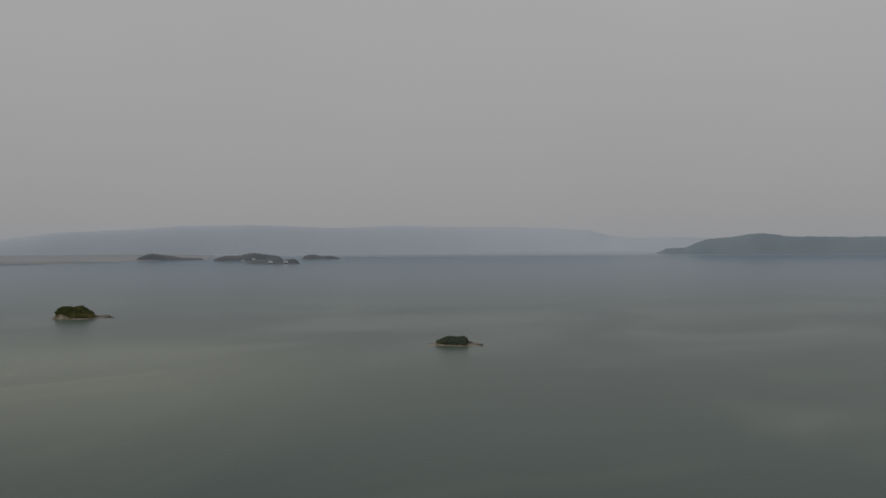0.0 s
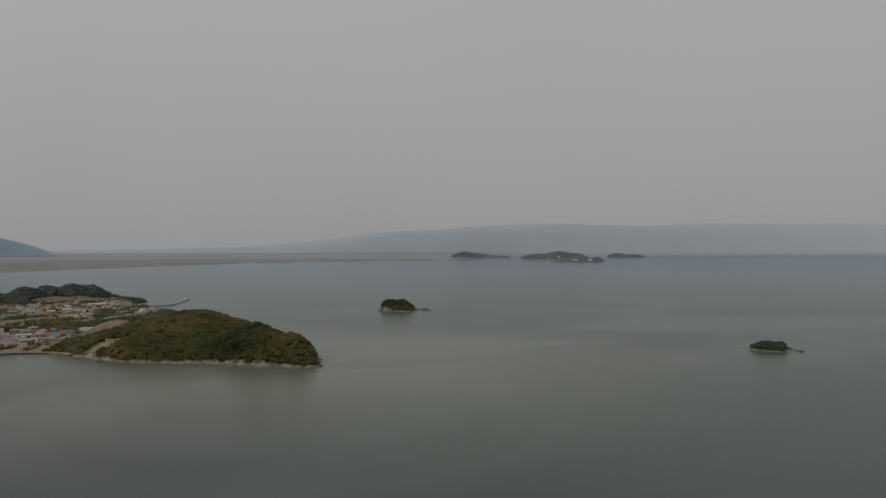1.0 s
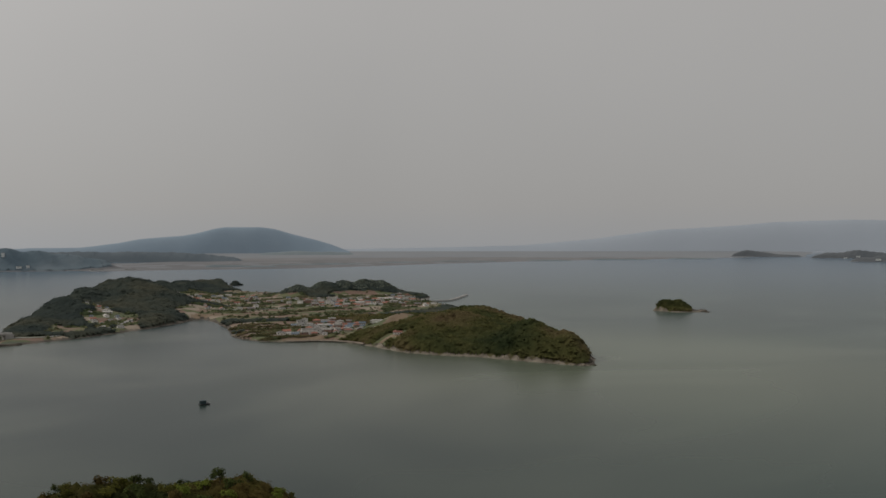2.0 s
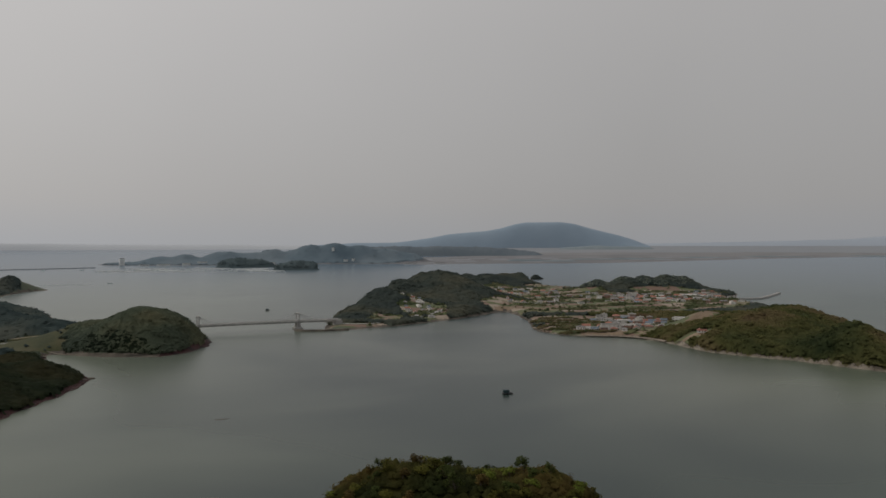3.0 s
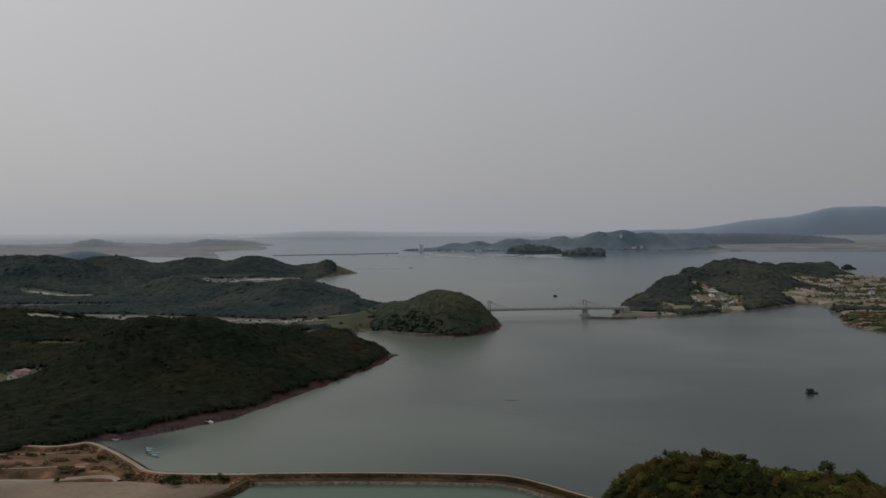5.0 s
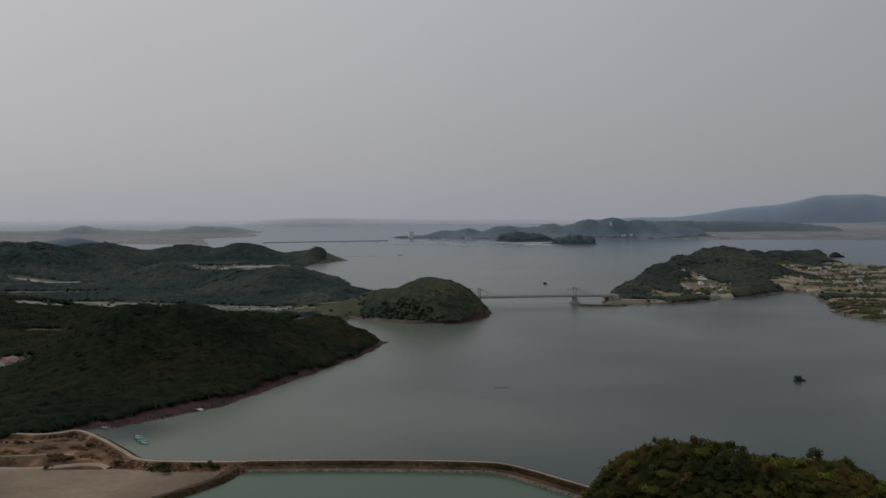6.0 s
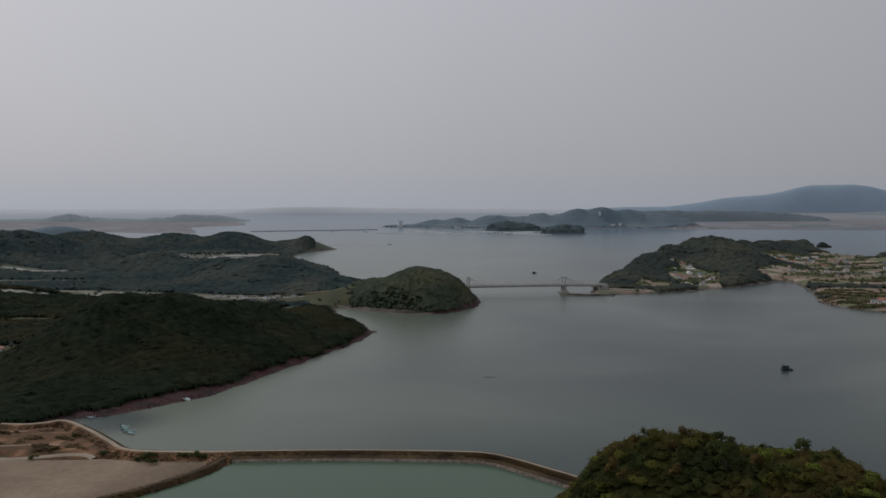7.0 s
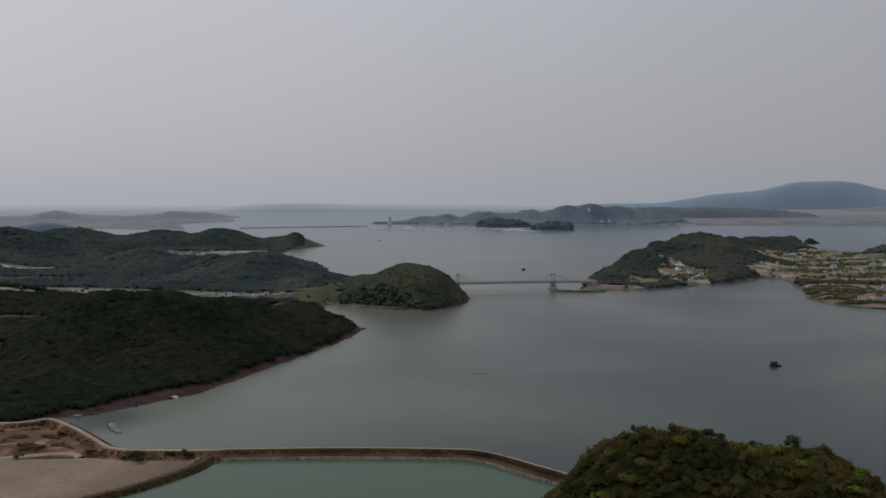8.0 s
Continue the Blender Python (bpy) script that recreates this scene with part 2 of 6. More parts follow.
BROWN_FLOOR = material("bracken_floor", [(0.066, 0.062, 0.028), (0.105, 0.086, 0.042)], 0.03, 0.95, 0.15, 0.0)
RED = material("red_rock", [(0.014, 0.0085, 0.0080), (0.046, 0.0160, 0.0155), (0.026, 0.0150, 0.0138)], 0.06, 0.9, 0.9, 0.7)
ROCK = material("shore_rock", [(0.038, 0.033, 0.027), (0.085, 0.072, 0.058), (0.15, 0.128, 0.102)], 0.06, 0.9, 0.8, 0.7)
PALE_ROCK = material("pale_rock", [(0.10, 0.085, 0.066), (0.18, 0.155, 0.122), (0.27, 0.235, 0.19)], 0.08, 0.9, 0.8, 0.6)
GRASS = material("rough_grass", [(0.026, 0.0338, 0.0117), (0.0488, 0.052, 0.0195), (0.065, 0.0553, 0.026)], 0.03, 0.95, 0.6)
FARM = material("farmland", [(0.1094, 0.1205, 0.0588), (0.2078, 0.1507, 0.1114), (0.2839, 0.2331, 0.1823), (0.0974, 0.1125, 0.0567), (0.1825, 0.1226, 0.0931), (0.1521, 0.1427, 0.0810), (0.1297, 0.1326, 0.0709)], 0.02, 0.95, 0.5, 0.3, cells=0.040)
INLAND = material("inland_fields", [(0.060, 0.072, 0.046), (0.094, 0.098, 0.068), (0.180, 0.172, 0.142), (0.062, 0.074, 0.048)], 0.02, 0.95, 0.4, 0.3, cells=0.016)
SAND = material("pale_silt", [(0.1411, 0.1023, 0.0664), (0.1965, 0.1432, 0.0968), (0.2455, 0.1862, 0.1271)], 0.03, 0.9, 0.5, 0.25)
BANK = material("brown_earth", [(0.0410, 0.0229, 0.0104), (0.1268, 0.0616, 0.0266), (0.0749, 0.0428, 0.0178), (0.1570, 0.0795, 0.0387), (0.3020, 0.1788, 0.1010)], 0.07, 0.95, 1.2, 0.5)
DIKE_GRASS = material("dike_grass", [(0.0300, 0.0197, 0.0088), (0.0540, 0.0348, 0.0149), (0.0840, 0.0522, 0.0220)], 0.08, 0.95, 0.9, 0.4)
TRACK = material("concrete_track", [(0.25, 0.20, 0.145), (0.33, 0.275, 0.21)], 0.1, 0.9, 1.5, 0.2)
RIPRAP = material("grey_riprap", [(0.1462, 0.1200, 0.0952), (0.2838, 0.2400, 0.1989)], 0.5, 0.9, 1.2, 0.8, spread=0.3)
CONCRETE = material("weathered_concrete", [(0.26, 0.255, 0.245), (0.36, 0.35, 0.335)], 0.15, 0.85, 1.5, 0.2)
DECK = material("pale_bridge_concrete", [(0.40, 0.39, 0.375), (0.52, 0.51, 0.49)], 0.15, 0.8, 1.5, 0.2)
STEEL = material("painted_steel", [(0.30, 0.30, 0.30), (0.42, 0.42, 0.41)], 0.3, 0.5, 2.0, 0.1, metal=0.2)
DARK = material("tarred_timber", [(0.018, 0.018, 0.02), (0.035, 0.035, 0.036)], 0.5, 0.8, 2.0, 0.3)
WALLS = [material("white_wall", [(0.54, 0.52, 0.49), (0.72, 0.70, 0.67)], 0.3, 0.85, 1.5, 0.1, piece=0.3),
         material("cream_wall", [(0.25, 0.21, 0.17), (0.35, 0.30, 0.245)], 0.3, 0.85, 1.5, 0.1, piece=0.25),
         material("brick_wall", [(0.22, 0.135, 0.105), (0.30, 0.19, 0.15)], 0.5, 0.9, 3.0, 0.2, piece=0.12)]
ROOFS = [material("orange_roof", [(0.2464, 0.1078, 0.0770), (0.3472, 0.1650, 0.1188)], 0.3, 0.7, 2.0, 0.2, piece=0.3),
         material("blue_roof", [(0.10, 0.135, 0.17), (0.17, 0.20, 0.235)], 0.3, 0.6, 2.0, 0.2, piece=0.3),
         material("grey_roof", [(0.14, 0.135, 0.13), (0.24, 0.23, 0.22)], 0.3, 0.7, 2.0, 0.2, piece=0.35),
         material("pale_roof", [(0.3625, 0.3500, 0.3250), (0.5000, 0.4813, 0.4500)], 0.3, 0.6, 2.0, 0.2, piece=0.3)]
GLASS = material("window_glass", [(0.03, 0.035, 0.04), (0.05, 0.055, 0.06)], 0.5, 0.12, 1.0, 0.0, level=0.6)
TIMBER = material("brown_door", [(0.10, 0.06, 0.035), (0.15, 0.09, 0.05)], 0.5, 0.7, 4.0, 0.2)
HULL = material("white_hull", [(0.60, 0.62, 0.61), (0.72, 0.74, 0.73)], 0.5, 0.4, 2.0, 0.05)
TEAL = material("teal_deck", [(0.22, 0.42, 0.40), (0.34, 0.54, 0.52)], 0.5, 0.6, 2.0, 0.1)
PALE_TEAL = material("pale_teal_hull", [(0.30, 0.42, 0.40), (0.46, 0.56, 0.54)], 0.5, 0.5, 2.0, 0.05)
RAFT_BLUE = material("dark_blue_boards", [(0.020, 0.040, 0.046), (0.034, 0.060, 0.066)], 0.8, 0.7, 3.0, 0.2)
RUBBER = material("black_rubber", [(0.02, 0.02, 0.02), (0.03, 0.03, 0.03)], 1.0, 0.9, 3.0, 0.1)
PAINT = [material("white_car_paint", [(0.65, 0.65, 0.65), (0.70, 0.70, 0.70)], 1, 0.3, 2, 0.0),
         material("silver_car_paint", [(0.35, 0.36, 0.37), (0.40, 0.41, 0.42)], 1, 0.3, 2, 0.0),
         material("dark_car_paint", [(0.03, 0.03, 0.035), (0.05, 0.05, 0.055)], 1, 0.3, 2, 0.0)]
# islets and far shore: distance haze is mixed into these wood colours
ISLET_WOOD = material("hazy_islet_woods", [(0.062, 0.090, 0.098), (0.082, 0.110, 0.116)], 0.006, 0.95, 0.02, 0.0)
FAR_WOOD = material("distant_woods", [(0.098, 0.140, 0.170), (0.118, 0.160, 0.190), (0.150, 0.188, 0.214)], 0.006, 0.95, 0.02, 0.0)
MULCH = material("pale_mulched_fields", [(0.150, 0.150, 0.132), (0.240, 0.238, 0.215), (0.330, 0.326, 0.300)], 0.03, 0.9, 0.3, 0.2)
# far flats: haze is put into these base colours
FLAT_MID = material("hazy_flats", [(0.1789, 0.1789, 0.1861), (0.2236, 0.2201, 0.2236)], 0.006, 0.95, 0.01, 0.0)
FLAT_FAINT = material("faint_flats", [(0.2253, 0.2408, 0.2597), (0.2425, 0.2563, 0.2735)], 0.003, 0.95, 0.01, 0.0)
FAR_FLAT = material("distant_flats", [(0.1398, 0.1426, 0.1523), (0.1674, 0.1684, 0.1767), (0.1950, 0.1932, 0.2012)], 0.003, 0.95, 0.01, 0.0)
# hills, isles and ranges: thick haze is painted in as blue-grey base colour
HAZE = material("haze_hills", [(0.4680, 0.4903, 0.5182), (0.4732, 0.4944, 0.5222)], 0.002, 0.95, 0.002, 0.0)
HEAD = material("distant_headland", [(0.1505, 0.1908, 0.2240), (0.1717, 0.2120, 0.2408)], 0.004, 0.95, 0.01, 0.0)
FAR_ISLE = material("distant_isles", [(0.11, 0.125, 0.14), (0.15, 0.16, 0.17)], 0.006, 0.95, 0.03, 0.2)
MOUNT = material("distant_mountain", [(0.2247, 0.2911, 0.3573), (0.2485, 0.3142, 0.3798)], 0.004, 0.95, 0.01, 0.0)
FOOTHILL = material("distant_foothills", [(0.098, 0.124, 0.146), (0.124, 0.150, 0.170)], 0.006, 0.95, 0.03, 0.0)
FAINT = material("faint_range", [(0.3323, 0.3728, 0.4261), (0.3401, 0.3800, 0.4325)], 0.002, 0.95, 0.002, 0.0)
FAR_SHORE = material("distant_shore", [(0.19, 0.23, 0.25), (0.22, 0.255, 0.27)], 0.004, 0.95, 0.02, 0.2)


# ---- shared shapes ----
EYE = 100.0
EDGE, DEEP = 2500.0, 2400.0     # beyond EDGE the distance is drawn together, towards EDGE + DEEP
NEAR_ = np.concatenate([np.linspace(1, EDGE, 5), EDGE + DEEP * np.linspace(0, 0.985, 400)[1:]])


def sheet_z(near):
    """Height of the sea sheet at a drawn-in distance."""
    u = np.clip((np.asarray(near, float) - EDGE) / DEEP, 0, 0.985)
    return EYE * u ** 1.5


FAR_ = NEAR_ * EYE / (EYE - sheet_z(NEAR_))


def draw_in(v):
    """Brings far points nearer along their line of sight, so that the horizon lies within reach."""
    v = np.array(v, float)
    r = np.hypot(v[:, 0], v[:, 1])
    s = np.where(r > EDGE, np.interp(r, FAR_, NEAR_) / np.maximum(r, 1.0), 1.0)
    v[:, :2] *= s[:, None]
    v[:, 2] = EYE + (v[:, 2] - EYE) * s
    return v


def ripple(x, y, size, seed=0):
    """Smooth noise from -1 to 1, with the given feature size in metres."""
    total, weight = np.zeros(np.shape(x)), 0.0
    rng = np.random.RandomState(seed + 11)
    for octave in range(4):
        f, a = 2 * np.pi / size * 1.9 ** octave, 0.55 ** octave
        for _ in range(3):
            t, p = rng.uniform(0, 2 * np.pi, 2)
            total = total + a * np.sin(f * (np.cos(t) * x + np.sin(t) * y) + p + 1.3 * np.sin(f * 0.37 * (np.sin(t) * x - np.cos(t) * y)))
        weight += a * 1.8
    return total / weight


def mesh_of(name, verts, faces, mats, index=None, smooth=True, normals=None):
    me = bpy.data.meshes.new(name)
    verts, faces = np.asarray(verts, np.float32), np.asarray(faces, np.int32)
    n, c = faces.shape
    me.vertices.add(len(verts)), me.loops.add(n * c), me.polygons.add(n)
    me.vertices.foreach_set("co", verts.ravel())
    me.loops.foreach_set("vertex_index", faces.ravel())
    me.polygons.foreach_set("loop_start", np.arange(0, n * c, c, dtype=np.int32))
    for m in mats:
        me.materials.append(m)
    if index is not None:
        me.polygons.foreach_set("material_index", np.asarray(index, np.int32))
    me.polygons.foreach_set("use_smooth", np.full(n, smooth))
    me.update(calc_edges=True)
    me.validate()
    if normals is not None:
        me.normals_split_custom_set_from_vertices(normals)
    return me


def part(name, bm, mat, parent=None, label=""):
    me = bpy.data.meshes.new(name)
    bm.to_mesh(me)
    bm.free()
    me.materials.append(mat)
    ob = new(name, me)
    if parent:
        ob.parent = parent
    return tagged(ob, label)


def box(sx, sy, sz, x=0, y=0, z=0, bevel=0.0, turn=0.0, taper=1.0):
    """A box on its base at z, bevelled, narrowed by taper at the top."""
    bm = bmesh.new()
    bmesh.ops.create_cube(bm, size=1)
    for v in bm.verts:
        k = taper if v.co.z > 0 else 1.0
        v.co = Vector((v.co.x * sx * k, v.co.y * sy * k, (v.co.z + 0.5) * sz))
    if bevel:
        bmesh.ops.bevel(bm, geom=bm.edges[:], offset=bevel, segments=1, affect="EDGES")
    bmesh.ops.transform(bm, matrix=pose(x, y, z, 0, 0, turn), verts=bm.verts)
    return bm


def rod(r0, r1, a, b, seg=8):
    """A tapered rod from a to b."""
    a, b = Vector(a), Vector(b)
    bm = bmesh.new()
    bmesh.ops.create_cone(bm, cap_ends=True, segments=seg, radius1=r0, radius2=r1, depth=(b - a).length)
    m = Matrix.Translation((a + b) / 2) @ (b - a).to_track_quat("Z", "Y").to_matrix().to_4x4()
    bmesh.ops.transform(bm, matrix=m, verts=bm.verts)
    return bm


def joined(*some):
    bm = bmesh.new()
    for one in some:
        me = bpy.data.meshes.new("scratch")
        one.to_mesh(me)
        one.free()
        bm.from_mesh(me)
        bpy.data.meshes.remove(me)
    return bm


def rounded(points, per=5, closed=True):
    """A smooth line through the points."""
    p = np.array(points, float)
    n, outp = len(p), []
    for i in range(n if closed else n - 1):
        if closed:
            a, b, c, d = p[i - 1], p[i], p[(i + 1) % n], p[(i + 2) % n]
        else:
            a, b, c, d = p[max(i - 1, 0)], p[i], p[i + 1], p[min(i + 2, n - 1)]
        for t in np.arange(per) / per:
            outp.append(0.5 * (2 * b + (c - a) * t + (2 * a - 5 * b + 4 * c - d) * t * t + (3 * b - a - 3 * c + d) * t ** 3))
    if not closed:
        outp.append(p[-1])
    return np.array(outp)


class Land:
    """A stretch of land: a shoreline, hills, and a height at each place."""

    def __init__(self, outline, hills, slope=0.14, lift=1.6, ramp=40.0, rough=0.6, seed=0, level=0.0, lump=0.0):
        self.line = rounded(outline)
        self.hills, self.slope, self.lift, self.ramp, self.rough, self.seed, self.level, self.lump = hills, slope, lift, ramp, rough, seed, level, lump

    def shore(self, x, y):
        """Distance inland from the shoreline; negative at sea."""
        x, y = np.asarray(x, float), np.asarray(y, float)
        a, b = self.line, np.roll(self.line, -1, 0)
        best, inside = np.full(x.shape, 1e9), np.zeros(x.shape, bool)
        for (ax, ay), (bx, by) in zip(a, b):
            dx, dy = bx - ax, by - ay
            t = np.clip(((x - ax) * dx + (y - ay) * dy) / max(dx * dx + dy * dy, 1e-9), 0, 1)
            best = np.minimum(best, np.hypot(x - ax - t * dx, y - ay - t * dy))
            if abs(dy) > 1e-9:
                inside ^= ((ay > y) != (by > y)) & (x < dx * (y - ay) / dy + ax)
        d = np.where(inside, best, -best)
        return d + 1.6 * ripple(x, y, 34, self.seed)

    def height(self, x, y, d=None):
        x, y = np.asarray(x, float), np.asarray(y, float)
        d = self.shore(x, y) if d is None else d
        z = np.clip(d * self.slope, -3.0, self.lift)
        total = np.zeros(x.shape)
        for cx, cy, h, rx, ry, turn in self.hills:
            c, s = math.cos(radians(turn)), math.sin(radians(turn))
            u, v = (c * (x - cx) + s * (y - cy)) / rx, (-s * (x - cx) + c * (y - cy)) / ry
            total = total + (h * np.exp(-(u * u + v * v))) ** 3
        t = np.clip(d / self.ramp, 0, 1)
        ease = t * (2 - t)
        rise = np.cbrt(total)
        if self.lump:
            rise = rise + self.lump * np.clip(rise / 25, 0, 1) * (ripple(x, y, 46, self.seed + 7) + 0.6 * ripple(x, y, 21, self.seed + 8))
        return self.level + z + ease * (rise + self.rough * ripple(x, y, 60, self.seed + 3) * (0.4 + rise * 0.06))

    def build(self, name, step, mats, choose, far=False):
        lo, hi = self.line.min(0) - 3 * step, self.line.max(0) + 3 * step
        gx, gy = np.arange(lo[0], hi[0], step), np.arange(lo[1], hi[1], step)
        x, y = (a.ravel() for a in np.meshgrid(gx, gy))
        d = self.shore(x, y)
        z = self.height(x, y, d)
        w = len(gx)
        i = (np.arange(len(gy) - 1)[:, None] * w + np.arange(w - 1)[None]).ravel()
        quads = np.stack([i, i + 1, i + w + 1, i + w], 1)
        quads = quads[(d[quads] > -1.6 * step).any(1)]
        used = np.unique(quads)
        back_to = np.zeros(len(x), int)
        back_to[used] = np.arange(len(used))
        verts = np.stack([x, y, z], 1)[used]
        quads = back_to[quads]
        mx, my, md = x[used][quads].mean(1), y[used][quads].mean(1), d[used][quads].mean(1)
        index = choose(mx, my, md)
        return new(name, mesh_of(name, draw_in(verts) if far else verts, quads, mats, index))


def blob(rng, sprays, leaf=1.0):
    """A crown of unit size: an uneven heart, and bent leaf sprays that stand out all round it."""
    v = np.array([(1, 0, 0), (0, 1, 0), (-1, 0, 0), (0, -1, 0), (0, 0, 1), (0, 0, -1)], float)
    f = np.array([(0, 1, 4), (1, 2, 4), (2, 3, 4), (3, 0, 4), (1, 0, 5), (2, 1, 5), (3, 2, 5), (0, 3, 5)])
    vs, fs = [v * rng.uniform(0.7, 1.0, (len(v), 1)) * [1, 1, 0.85]], [f]
    base = len(v)
    for _ in range(sprays):
        d = rng.normal(0, 1, 3)
        d[2] = abs(d[2]) * 0.9 - 0.1
        d /= np.linalg.norm(d)
        n = d + rng.normal(0, 0.22, 3) + np.array([0, 0, 0.55])
        n /= np.linalg.norm(n)
        u = np.cross(n, rng.normal(0, 1, 3))
        u /= np.linalg.norm(u)
        w = np.cross(n, u)
        c, k = d * rng.uniform(0.62, 1.05) * [1, 1, 0.9], leaf * rng.uniform(0.26, 0.5)
        vs.append(np.array([c - u * k - n * k * 0.3, c - w * k * 0.7, c + u * k - n * k * 0.3, c + w * k * 0.8]))
        fs.append(np.array([[0, 1, 3], [1, 2, 3]]) + base)
        base += 4
    return np.concatenate(vs), np.concatenate(fs)


def crowns(name, x, y, z, size, mat, sprays, seed, label, category="woodland", far=False, tall=(0.9, 1.5), leaf=1.0, under=None):
    """Many uneven crowns in one mesh, their leaves lit like a soft canopy."""
    rng = np.random.RandomState(seed + 1000)
    kinds = [blob(rng, sprays, leaf) for _ in range(9)]
    vs, fs, ns, base = [], [], [], 0
    for k, (v, f) in enumerate(kinds):
        pick = np.arange(k, len(x), len(kinds))
        n = len(pick)
        if not n:
            continue
        r = rng.uniform(size[0], size[1], n) * np.where(rng.rand(n) < 0.12, 1.35, 1.0)
        a = rng.uniform(0, 2 * np.pi, n)
        c, s = np.cos(a)[:, None], np.sin(a)[:, None]
        qx, qy = v[None, :, 0] * c - v[None, :, 1] * s, v[None, :, 0] * s + v[None, :, 1] * c
        lift = rng.uniform(*tall, n)[:, None]
        pz = (v[None, :, 2] * lift + 0.5) * r[:, None] + z[pick][:, None]
        vs.append(np.stack([qx * r[:, None] + x[pick][:, None], qy * r[:, None] + y[pick][:, None], pz], -1).reshape(-1, 3))
        ns.append(np.stack([qx * 0.5, qy * 0.5, v[None, :, 2] * 0.4 + 0.85 + 0 * qx], -1).reshape(-1, 3))
        fs.append((f[None] + (np.arange(n) * len(v))[:, None, None]).reshape(-1, 3) + base)
        base += n * len(v)
    if under:
        vs.append(under[0]), ns.append(under[2]), fs.append(under[1] + base)
    v, nn = np.concatenate(vs), np.concatenate(ns)
    nn /= np.linalg.norm(nn, axis=1)[:, None]
    ob = new(name, mesh_of(name, draw_in(v) if far else v, np.concatenate(fs), [mat], normals=nn if sprays else None))
    return tagged(ob, label, category, kind="stuff")


def canopy(land, wanted, lo, hi, step, fill, seed, tilt=0.3, uneven=0.4):
    """The closed lower canopy: an uneven leafy layer over the wood's ground, that ends at its edge."""
    gx, gy = np.arange(lo[0], hi[0], step), np.arange(lo[1], hi[1], step)
    x, y = (a.ravel() for a in np.meshgrid(gx, gy))
    rng = np.random.RandomState(seed + 5)
    x, y = x + rng.uniform(-0.3, 0.3, len(x)) * step, y + rng.uniform(-0.3, 0.3, len(y)) * step
    d = land.shore(x, y)
    ok = wanted(x, y, d)
    ground = land.height(x, y, d)
    z = ground + np.where(ok, fill * rng.uniform(0.95 - uneven, 0.95 + uneven, len(x)), -0.6)
    w = len(gx)
    i = (np.arange(len(gy) - 1)[:, None] * w + np.arange(w - 1)[None]).ravel()
    q = np.stack([i, i + 1, i + w + 1, i + w], 1)
    q = q[ok[q].sum(1) >= 2]
    used = np.unique(q)
    back_to = np.zeros(len(x), int)
    back_to[used] = np.arange(len(used))
    q = back_to[q]
    g = ground.reshape(len(gy), w)
    dy, dx = np.gradient(g, step)
    normal = np.stack([-dx.ravel() + rng.normal(0, tilt, len(x)), -dy.ravel() + rng.normal(0, tilt, len(x)), np.full(len(x), 1.0)], 1)[used]
    return np.stack([x, y, z], 1)[used], np.concatenate([q[:, [0, 1, 2]], q[:, [0, 2, 3]]]), normal


def woods(name, land, count, wanted, size, mat, sprays, seed, label, region=None, far=False, tall=(0.9, 1.5), leaf=1.0, fill=0.0, step=5.0):
    """A wood scattered over the wanted parts of a land."""
    rng = np.random.RandomState(seed)
    lo, hi = (land.line.min(0), land.line.max(0)) if region is None else (np.array(region[:2]), np.array(region[2:]))
    x, y = rng.uniform(lo[0], hi[0], count), rng.uniform(lo[1], hi[1], count)
    d = land.shore(x, y)
    ok = wanted(x, y, d)
    x, y, d = x[ok], y[ok], d[ok]
    under = canopy(land, wanted, lo, hi, step, fill, seed, 0.04, 0.15) if fill and far else canopy(land, wanted, lo, hi, step, fill, seed) if fill else None
    return crowns(name, x, y, land.height(x, y, d), size, mat, sprays, seed, label, far=far, tall=tall, leaf=leaf, under=under)


def stones(name, x, y, z, size, mat, seed, label, category="stones"):
    """Many rough stones in one mesh."""
    rng = np.random.RandomState(seed)
    v = np.array([(1, 0, 0), (0, 1, 0), (-1, 0, 0), (0, -1, 0), (0, 0, 1), (0, 0, -1)], float)
    f = np.array([(0, 1, 4), (1, 2, 4), (2, 3, 4), (3, 0, 4), (1, 0, 5), (2, 1, 5), (3, 2, 5), (0, 3, 5)])
    n = len(x)
    r = rng.uniform(*size, n)[:, None, None] * rng.uniform(0.6, 1.2, (n, 6, 1)) * rng.uniform(0.55, 1.1, (n, 1, 3))
    a = rng.uniform(0, 2 * np.pi, n)[:, None]
    p = v[None] * r
    q = np.stack([p[..., 0] * np.cos(a) - p[..., 1] * np.sin(a) + x[:, None], p[..., 0] * np.sin(a) + p[..., 1] * np.cos(a) + y[:, None], p[..., 2] + z[:, None]], -1)
    faces = (f[None] + (np.arange(n) * 6)[:, None, None]).reshape(-1, 3)
    return tagged(new(name, mesh_of(name, q.reshape(-1, 3), faces, [mat], smooth=False)), label, category, kind="stuff")


def shore_stones(name, land, count, region, near, size, mat, seed, label):
    """Boulders strewn along a stretch of a land's waterline."""
    rng = np.random.RandomState(seed)
    x, y = rng.uniform(region[0], region[2], count), rng.uniform(region[1], region[3], count)
    d = land.shore(x, y)
    ok = (d > near[0]) & (d < near[1])
    x, y, d = x[ok], y[ok], d[ok]
    return stones(name, x, y, land.height(x, y, d), size, mat, seed + 1, label, "boulders")


